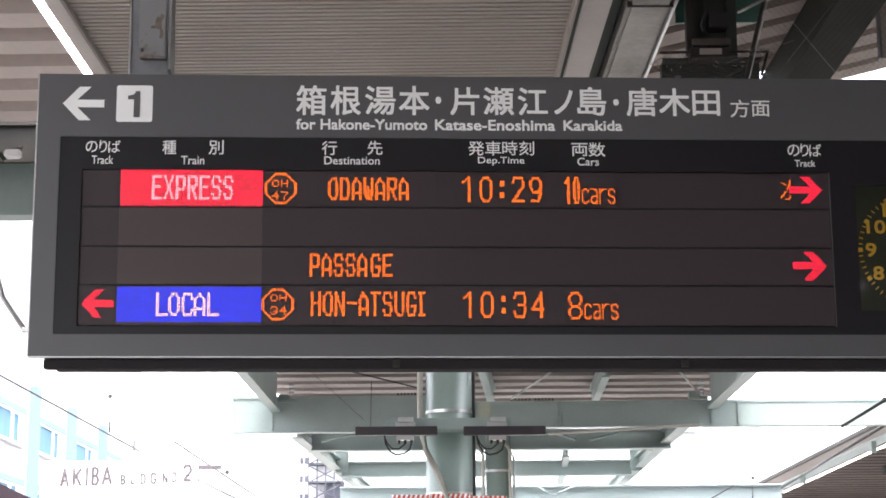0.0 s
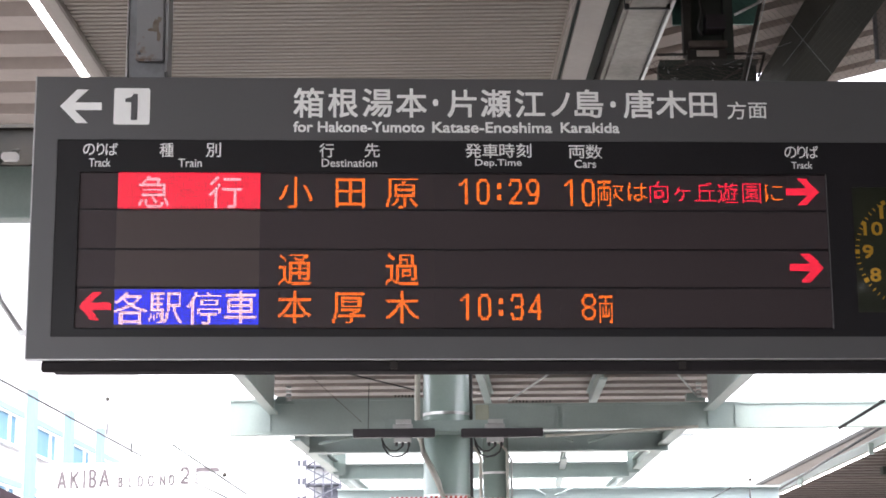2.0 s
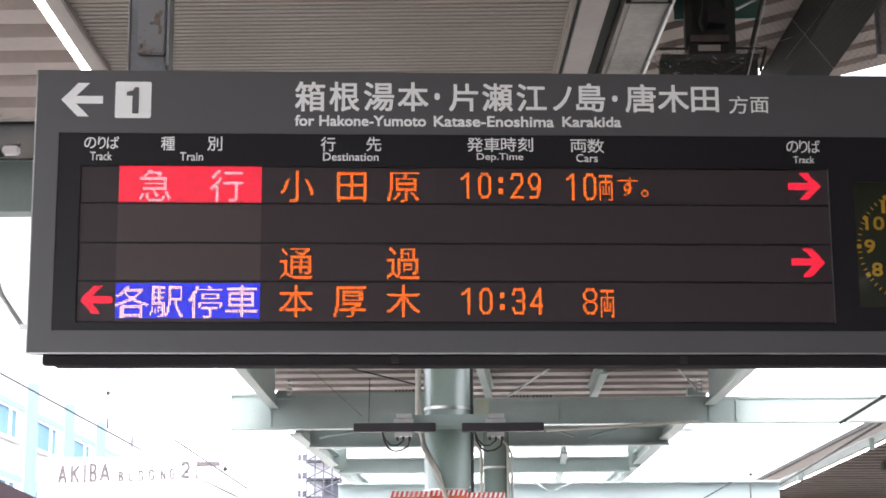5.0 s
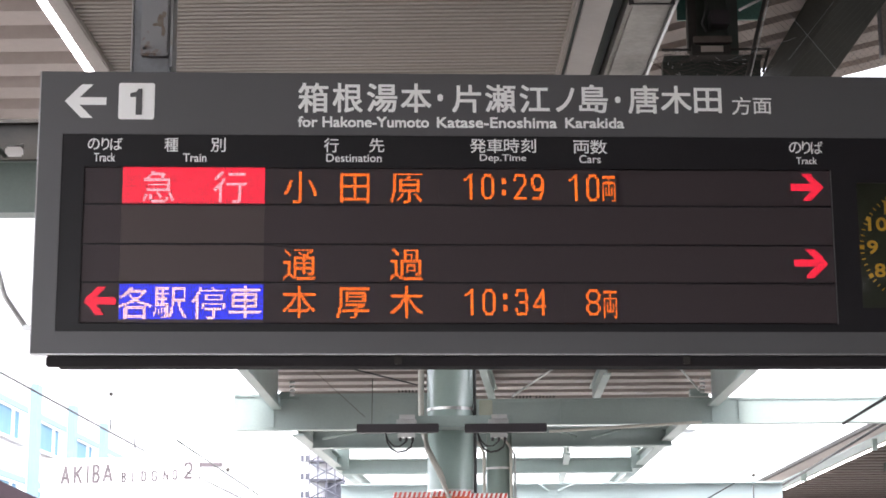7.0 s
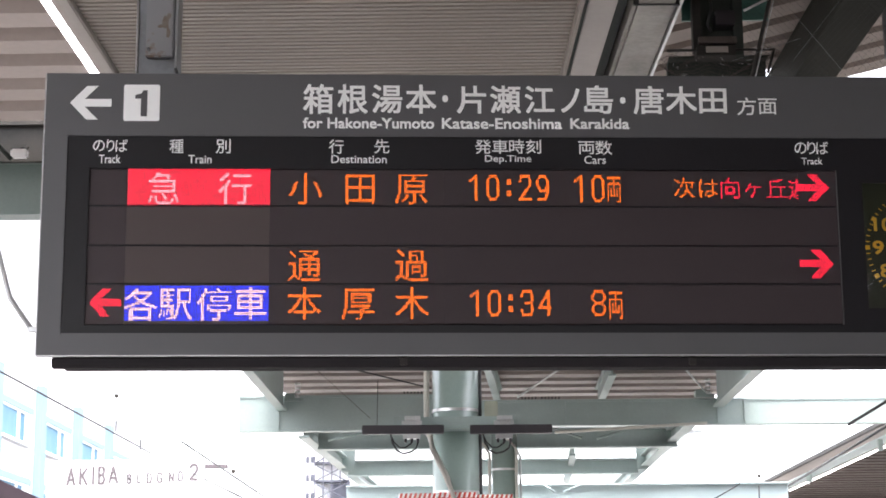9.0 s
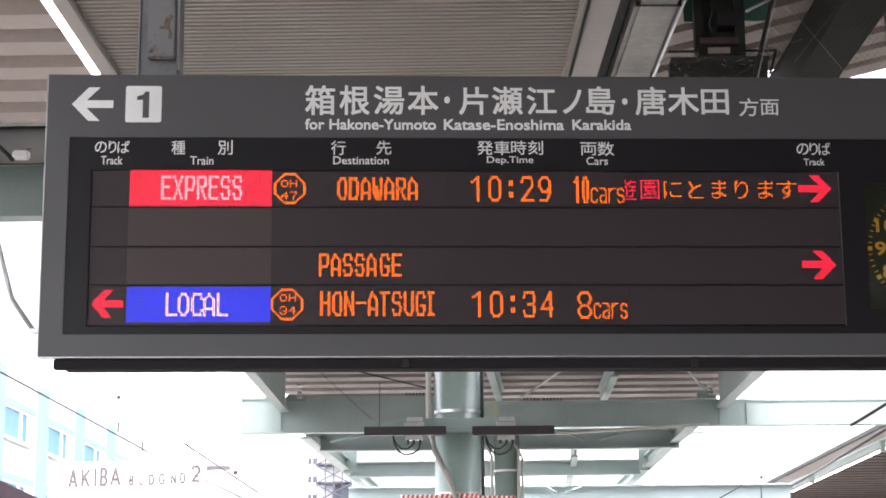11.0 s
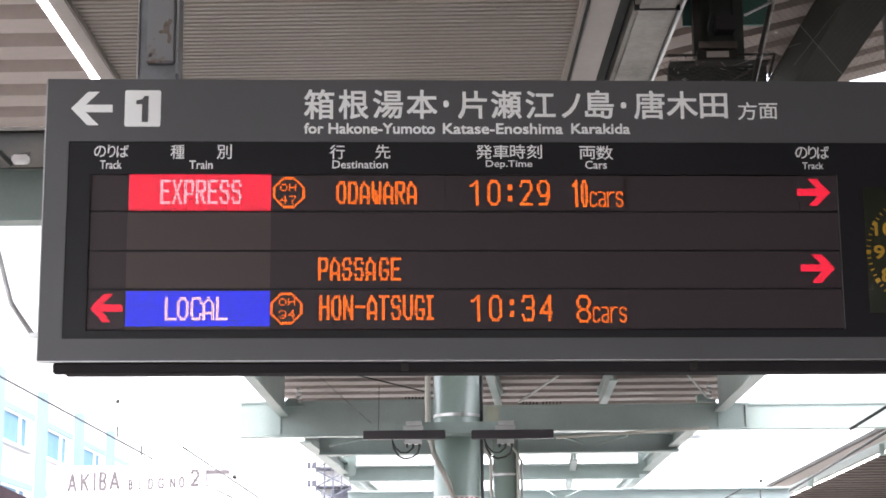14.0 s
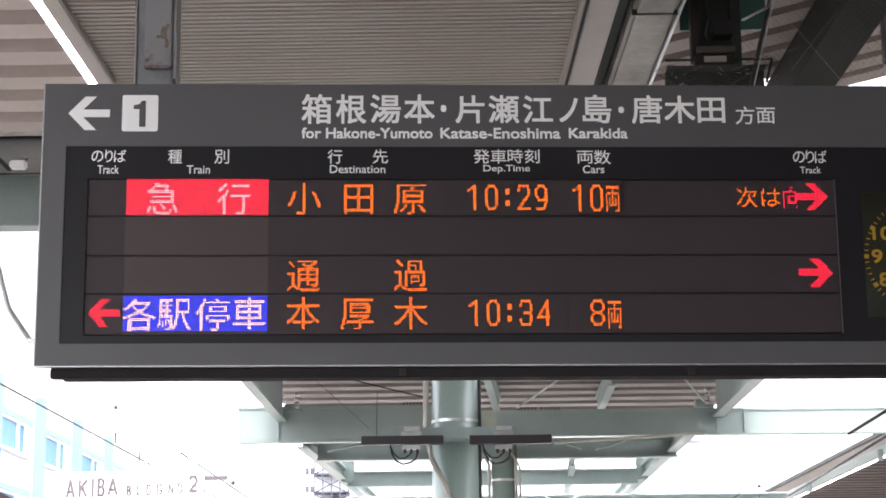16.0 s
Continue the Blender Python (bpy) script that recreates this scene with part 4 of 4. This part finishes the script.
def arrow_outline(area, flip=1):
    x0, z0, x1, z1 = area
    w, h = x1 - x0, z1 - z0
    pts = [(0.0, 0.5), (0.40, 0.0), (0.68, 0.0), (0.36, 0.385), (1.0, 0.385), (1.0, 0.615), (0.36, 0.615), (0.68, 1.0), (0.40, 1.0)]
    return [(x0 + w * (a if flip > 0 else 1 - a), z0 + h * b) for a, b in pts]


part("arrow_mark", flat(arrow_outline((-1.197, 3.106, -1.074, 3.210)), -0.0012), M_WHITE, board, "white arrow")


def rounded(area, r, y):
    x0, z0, x1, z1 = area
    pts = []
    for cx, cz, a0 in ((x1 - r, z1 - r, 0), (x0 + r, z1 - r, 90), (x0 + r, z0 + r, 180), (x1 - r, z0 + r, 270)):
        pts += [(cx + r * math.cos(radians(a0 + 22.5 * i)), cz + r * math.sin(radians(a0 + 22.5 * i))) for i in range(5)]
    return flat(pts, y)


part("track_square", rounded((-1.038, 3.102, -0.931, 3.215), 0.007, -0.0012), M_WHITE, board, "white rounded square")
ox, oz, px1, pz1 = (-1.004, 3.116, -0.968, 3.197)
part("track_number", flat([(ox + (px1 - ox) * a, oz + (pz1 - oz) * b) for a, b in ((0.48, 0), (1, 0), (1, 1), (0.66, 1), (0.5, 0.88), (0, 0.82), (0, 0.68), (0.48, 0.68))], -0.0025), M_GREY, board, "dark grey numeral one")

# black front sheet with the lamp window cut out
LX0, LX1, LZ0, LZ1 = -1.133, 1.094, 2.487, 2.957
CX0, CX1, CZ0, CZ1 = 1.172, 1.545, 2.536, 2.918
for x0, x1, z0, z1 in ((PL, PR, LZ1, PT), (PL, PR, PB, LZ0), (PL, LX0, LZ0, LZ1), (LX1, CX0, LZ0, LZ1), (CX1, PR, LZ0, LZ1), (CX0, CX1, LZ0, CZ0), (CX0, CX1, CZ1, LZ1)):
    part("front_sheet", boxes((x0, x1, 0.003, 0.0075, z0, z1)), M_BLACK, board, "glossy black front sheet")
part("seam_strip", boxes((LX1, LX1 + 0.0025, 0.001, 0.003, LZ0, LZ1)), M_GREY, board, "thin grey seam strip")
part("back_sheet", boxes((PL, PR, 0.09, 0.094, PB, PT)), M_BLACK, board)

ROWS = ((2.8475, 2.9565), (2.7275, 2.8425), (2.6125, 2.7230), (2.4900, 2.6080))
TX0, TX1 = -1.021, -0.600
DX1, CARS0, WIN0, WIN1 = -0.085, 0.286, 0.452, 0.980
FACE = 0.0085


def module(x0, x1, row, material=M_MODULE, name="led_module"):
    z0, z1 = ROWS[row]
    return part(name, boxes((x0 + 0.0002, x1 - 0.0002, FACE, FACE + 0.0012, z0 + 0.001, z1 - 0.001)), material, board)


def lamps(cells_of, parent, y, material, origin, name="led_character"):
    return part(name, dots(cells_of, origin, y), material, parent)


def spell(text, area, em=None):
    co, tri = glyphs(text)
    return placed(co, area, em), tri


def stroked(ch, i0, k0, n, m, wide):
    """Lamp cells of a letter n by m lamps large, drawn with strokes one or two lamps wide."""
    def at(mark):
        return np.array([0.5 * wide + round(int(c, 16) / 10 * (size - wide)) for c, size in zip(mark, (n, m))])
    out = set()
    for line_of in STROKES[ch].split("/"):
        marks = [at(mark) for mark in line_of.split()]
        for p, q in zip(marks, marks[1:]):
            d = q - p
            for i in range(n):
                for k in range(m):
                    c = np.array((i + 0.5, k + 0.5))
                    f = min(1.0, max(0.0, float((c - p) @ d) / max(1e-6, float(d @ d))))
                    if np.linalg.norm(c - p - f * d) < (0.88 if wide == 2 else 0.56):
                        out.add((i0 + i, k0 + k))
    return out


def characters(text, area, origin, em=None):
    """Lamp cells of a text, character by character: one sign on its em, or Latin letters spaced evenly over the area."""
    x0, z0, x1, z1 = area
    if text == ":":
        i, out = round(((x0 + x1) / 2 - origin[0]) / PITCH - 1.5), []
        for z in (z0 + 0.008, z1 - 0.008):
            k = round((z - origin[1]) / PITCH - 2)
            out.append({(i + a, k + b) for a in range(3) for b in range(4)})
        return [out[0] | out[1]]
    if em or not text.isascii():
        return [lit(*spell(text, area, em), origin, 0.5, True)]
    wide = 2 if z1 - z0 > 0.06 else 1
    gap = 0.0045 if x1 - x0 < 0.06 * len(text) and wide == 2 or wide == 1 else 0.0
    step = (x1 - x0 + gap) / len(text)
    n, m = round((step - gap) / PITCH), round((z1 - z0) / PITCH)
    if text in ("10", "29", "34") and step > 0.035 and wide == 2:
        n, gap, x0, step = 9, 0.0, (x0 + x1) / 2 - 0.0515, 0.0515
    k0 = round((z0 - origin[1]) / PITCH)
    return [stroked(ch, round((x0 + (i + 0.5) * step - gap / 2 - origin[0]) / PITCH - n / 2), k0, n, m, wide) for i, ch in enumerate(text)]


def cells(text, area, origin, em=None):
    return set().union(*characters(text, area, origin, em))


def outline_cells(outline, origin):
    bm = flat(outline, 0)
    bm.verts.index_update()
    co = np.array([(v.co.x, v.co.z) for v in bm.verts])
    tri = np.array([[v.index for v in f.verts] for f in bm.faces])
    bm.free()
    return lit(co, tri, origin)


def ring_cells(cx, cz, r, origin):
    out = set()
    n = int(2 * r / PITCH) + 4
    for i in range(-n, n):
        for k in range(-n, n):
            x, z = abs((i + 0.5) * PITCH), abs((k + 0.5) * PITCH)
            d = max(x, z, (x + z) / 1.38)
            if r - 1.9 * PITCH < d <= r:
                out.add((round((cx - origin[0]) / PITCH) + i, round((cz - origin[1]) / PITCH) + k))
    return out


ORIGIN = np.array((LX0, LZ0))


def fixed(text, area, material=M_AMBER):
    for found in characters(text, area, ORIGIN):
        lamps(found, board, FACE - 0.0008, material, ORIGIN)


# fixed fields
for row in range(4):
    module(LX0, TX0, row)
for row in (1, 2):
    module(TX0, TX1, row, M_MODULE_C)
module(DX1, CARS0, 0)
module(WIN1, LX1 + 0.014, 0)
module(DX1, LX1, 2)
module(DX1, CARS0, 3)
part("joint_strip", boxes((CARS0 - 0.0006, CARS0 + 0.0006, FACE - 0.0006, FACE - 0.0001, ROWS[0][0] + 0.001, ROWS[0][1] - 0.001)), M_MODULE, board)
module(WIN0, LX1, 3)
part("led_module", boxes((WIN0 - 0.01, WIN1 + 0.01, 0.0145, 0.017, *ROWS[0])), M_MODULE, board)
for row in range(1, 4):
    part("row_bar", boxes((LX0, LX1, 0.0095, 0.012, ROWS[row][1], ROWS[row - 1][0])), M_BLACK, board, "black bar between the rows")
for text, area in (("10", (-0.009, 2.863, 0.084, 2.943)), (":", (0.101, 2.877, 0.117, 2.929)), ("29", (0.136, 2.863, 0.234, 2.943))):
    fixed(text, area)
for text, area in (("10", (-0.009, 2.514, 0.083, 2.593)), (":", (0.102, 2.529, 0.117, 2.578)), ("34", (0.136, 2.514, 0.233, 2.593))):
    fixed(text, area)
lamps(outline_cells(arrow_outline((0.973, 2.863, 1.074, 2.947), -1), ORIGIN), board, FACE - 0.0008, M_RED, ORIGIN, "led_arrow")
lamps(outline_cells(arrow_outline((0.973, 2.629, 1.076, 2.715), -1), ORIGIN), board, FACE - 0.0008, M_RED, ORIGIN, "led_arrow")
lamps(outline_cells(arrow_outline((-1.122, 2.512, -1.029, 2.596)), ORIGIN), board, FACE - 0.0008, M_RED, ORIGIN, "led_arrow")

# fields whose text changes: leaves that carry one page on each side and turn over
FLAPS = []


def flap(x0, x1, row, front, back, material=M_MODULE, label=""):
    """A leaf on a level axis. front and back: lists of (cells, lamp material), cells counted from ORIGIN."""
    z0, z1 = ROWS[row]
    cx, cz = (x0 + x1) / 2, (z0 + z1) / 2
    w, h = (x1 - x0) / 2 - 0.0002, (z1 - z0) / 2 - 0.001
    ob = part("led_leaf", boxes((-w, w, -0.0006, 0.0006, -h, h)), material, board, label)
    at = (cx, FACE + 0.0006, cz)
    ob.location = at
    for page, turn in ((front, 0), (back, 180)):
        for found, glowing in page:
            c = lamps(found, ob, -0.0013, glowing, ORIGIN - np.array((cx, cz)))
            c.matrix_basis = pose(0, 0, 0, turn)
    FLAPS.append((ob, at))
    return ob


def text_page(*items):
    return [(found, material) for text, area, em, material in items for found in characters(text, area, ORIGIN, em)]


def block_page(area, colour, items):
    """A filled lamp block with lighter writing in it."""
    words = [found for text, a, em in items for found in characters(text, a, ORIGIN, em)]
    i0, k0 = round((area[0] - ORIGIN[0]) / PITCH), round((area[1] - ORIGIN[1]) / PITCH)
    i1, k1 = round((area[2] - ORIGIN[0]) / PITCH), round((area[3] - ORIGIN[1]) / PITCH)
    fill = {(i, k) for i in range(i0, i1) for k in range(k0, k1)}.difference(*words)
    return [(fill, colour)] + [(found, M_ROSE if colour is M_RED else M_PINK) for found in words]


def badge(cx, cz, number, area1, area2):
    return [(found, M_AMBER) for found in [ring_cells(cx, cz, 0.047, ORIGIN)] + characters("OH", area1, ORIGIN) + characters(number, area2, ORIGIN)]


K = 0.106
EXP = (-1.018, 2.850, -0.599, 2.957)
LOC = (-1.021, 2.499, -0.601, 2.605)
type1 = flap(TX0, TX1, 0, block_page(EXP, M_RED, [("EXPRESS", (-0.927, 2.866, -0.686, 2.939), None)]),
             block_page(EXP, M_RED, [("急", (-0.961, 2.852, -0.866, 2.947), K), ("行", (-0.747, 2.853, -0.653, 2.948), K)]), M_MODULE_C)
dest1 = flap(TX1, DX1, 0, badge(*(-0.548, 2.902), "47", (-0.574, 2.908, -0.524, 2.931), (-0.573, 2.869, -0.523, 2.897)) + text_page(("ODAWARA", (-0.408, 2.868, -0.165, 2.940), None, M_AMBER)),
             text_page(("小", (-0.541, 2.852, -0.447, 2.949), K, M_AMBER), ("田", (-0.383, 2.852, -0.286, 2.950), K, M_AMBER), ("原", (-0.229, 2.851, -0.131, 2.949), K, M_AMBER)))
cars1 = flap(CARS0, WIN0, 0, text_page(("10", (0.295, 2.860, 0.345, 2.944), None, M_AMBER), ("cars", (0.348, 2.859, 0.449, 2.906), None, M_AMBER)),
             text_page(("10", (0.306, 2.860, 0.392, 2.941), None, M_AMBER), ("両", (0.404, 2.857, 0.446, 2.936), None, M_AMBER)))
dest3 = flap(TX1, DX1, 2, text_page(("PASSAGE", (-0.462, 2.634, -0.216, 2.706), None, M_AMBER)),
             text_page(("通", (-0.543, 2.620, -0.450, 2.715), K, M_AMBER), ("過", (-0.227, 2.621, -0.131, 2.716), K, M_AMBER)))
type4 = flap(TX0, TX1, 3, block_page(LOC, M_BLUE, [("LOCAL", (-0.906, 2.517, -0.724, 2.588), None)]),
             block_page(LOC, M_BLUE, [("各", (-1.018, 2.502, -0.922, 2.599), K), ("駅", (-0.915, 2.502, -0.822, 2.600), K), ("停", (-0.805, 2.503, -0.709, 2.600), K), ("車", (-0.697, 2.503, -0.604, 2.600), K)]), M_MODULE_C)
dest4 = flap(TX1, DX1, 3, badge(*(-0.550, 2.551), "34", (-0.574, 2.560, -0.526, 2.580), (-0.573, 2.521, -0.526, 2.548)) + text_page(("HON-ATSUGI", (-0.455, 2.516, -0.113, 2.591), None, M_AMBER)),
             text_page(("本", (-0.542, 2.503, -0.449, 2.599), K, M_AMBER), ("厚", (-0.385, 2.503, -0.290, 2.599), K, M_AMBER), ("木", (-0.227, 2.503, -0.131, 2.599), K, M_AMBER)))
cars4 = flap(CARS0, WIN0, 3, text_page(("8", (0.300, 2.511, 0.342, 2.593), None, M_AMBER), ("cars", (0.347, 2.507, 0.451, 2.553), None, M_AMBER)),
             text_page(("8", (0.348, 2.512, 0.390, 2.590), None, M_AMBER), ("両", (0.402, 2.507, 0.445, 2.589), None, M_AMBER)))
notice = []
for n, ch in enumerate("２番ホームに電車がまいります"):
    a = (-0.547, 2.790)
    notice.append((cells(ch, (a[0] + n * 0.1048, a[1], a[0] + n * 0.1048, a[1]), ORIGIN, 0.1048), M_AMBER if n < 6 else M_RED))
alert = flap(TX1, LX1, 1, [], notice)

# the message that runs through the window of the first row
MSG = "次は向ヶ丘遊園にとまります。"
MEM = 0.0694
MLEN = MEM * len(MSG)


MSG_ORIGIN = np.array((0.0, -0.055))
MSG_CELLS = [cells(ch, ((n + 0.5) * MEM, 0, (n + 0.5) * MEM, 0), MSG_ORIGIN, MEM) for n, ch in enumerate(MSG)]


def message(home):
    zc = (0.637, 2.903)[1]
    origin = MSG_ORIGIN
    ob = part("message_band", boxes((0, MLEN, 0.0001, 0.0010, -0.045, 0.045)), M_MODULE, board, "dark band carrying lit characters")
    for n, ch in enumerate(MSG):
        lamps(MSG_CELLS[n], ob, -0.0005, M_RED if 2 <= n <= 6 else M_AMBER, origin)
    ob.location = (home, 0.0104, zc)
    return ob, zc


MESSAGES = [message(WIN1 + 0.01) for i in range(3)]

# clock at the end of the board
clock = part("clock", boxes((CX0, CX1, 0.0078, 0.0105, CZ0, CZ1)), M_CLOCK, board, "dark green clock dial with yellow numerals")
ccx, ccz, cr = 1.353, 2.721, 0.173
for k in range(60):
    a = radians(6 * k)
    long_mark = k % 5 == 0
    bm = bmesh.new()
    r0, r1, w = (cr - 0.007, cr + 0.007, 0.0065) if long_mark else (cr - 0.006, cr + 0.006, 0.0016)
    d, s = Vector((math.sin(a), 0, math.cos(a))), Vector((math.cos(a), 0, -math.sin(a)))
    c = Vector((ccx, 0.0072, ccz))
    bm.faces.new([bm.verts.new(p) for p in (c + d * r0 - s * w, c + d * r0 + s * w, c + d * r1 + s * w, c + d * r1 - s * w)])
    part("tick", bm, M_NUMERAL, clock)
for k in range(1, 13):
    a = radians(30 * k)
    x, z, w = ccx + 0.141 * math.sin(a), ccz + 0.141 * math.cos(a), 0.0165 if k < 10 else 0.029
    part("numeral", print_on(bmesh.new(), str(k), (x - w, z - 0.021, x + w, z + 0.021), 0.0072, 0.0012), M_NUMERAL, clock)


cover_mat = bpy.data.materials.new("clear_cover")
cover_mat.use_nodes = True
ct = cover_mat.node_tree
ct.nodes.clear()
c_out, c_mix = ct.nodes.new("ShaderNodeOutputMaterial"), ct.nodes.new("ShaderNodeMixShader")
c_clear, c_gloss, c_fr = ct.nodes.new("ShaderNodeBsdfTransparent"), ct.nodes.new("ShaderNodeBsdfGlossy"), ct.nodes.new("ShaderNodeFresnel")
c_gloss.inputs["Roughness"].default_value = 0.04
c_fr.inputs["IOR"].default_value = 1.3
ct.links.new(c_fr.outputs[0], c_mix.inputs[0])
ct.links.new(c_clear.outputs[0], c_mix.inputs[1])
ct.links.new(c_gloss.outputs[0], c_mix.inputs[2])
ct.links.new(c_mix.outputs[0], c_out.inputs[0])
bulge, n = bmesh.new(), 16
grid = [[bulge.verts.new((CX0 + (CX1 - CX0) * i / n, 0.0065 - 0.010 * (1 - (2 * i / n - 1) ** 4) * (1 - (2 * k / n - 1) ** 4), CZ0 + (CZ1 - CZ0) * k / n)) for i in range(n + 1)] for k in range(n + 1)]
for k in range(n):
    for i in range(n):
        bulge.faces.new((grid[k][i], grid[k][i + 1], grid[k + 1][i + 1], grid[k + 1][i])).smooth = True
cover = part("cover", bulge, cover_mat, clock, "clear domed cover")
cover.visible_shadow = False


# ---------------------------------------------------------------- what moves
def turning(leaf, at, times, start):
    """Rows for a leaf that turns over within a tenth of a second at each of the times."""
    rows, angle = [(0.0, pose(*at, start))], start
    for t in times:
        for i in range(4):
            rows.append((t + i / 30.0, pose(*at, angle + 60 * i)))
        angle += 180
    rows.append((16.0, pose(*at, angle)))
    walk(leaf, rows)


def motions():
    for leaf, at in FLAPS:
        if leaf is alert:
            turning(leaf, at, [b + c for b in (10, 11, 12, 13, 14, 15) for c in (0.2, 0.8)], 0)
        else:
            turning(leaf, at, (0.4, 10.5, 15.6), 0)
    entry, speed = WIN1 - 0.003, 0.2637
    for n, ((band, zc), start) in enumerate(zip(MESSAGES, (-0.168, 7.54, 15.265))):
        home = entry + 0.012
        y = 0.0104 + 0.0013 * n
        end = start + (home - (WIN0 - MLEN - 0.02)) / speed
        rows = []
        if start > 0:
            rows += [(0.0, pose(home, y, zc)), (start, pose(home, y, zc))]
        t = max(start, 0.0)
        while t < min(end, 16.0):
            if not rows or t > rows[-1][0] + 0.01:
                rows.append((t, pose(home - speed * (t - start), y, zc)))
            t += 0.1
        rows.append((min(end, 16.0), pose(home - speed * (min(end, 16.0) - start), y, zc)))
        if end < 15.9:
            rows.append((16.0, pose(home - speed * (end - start), y, zc)))
        walk(band, rows)


motions()
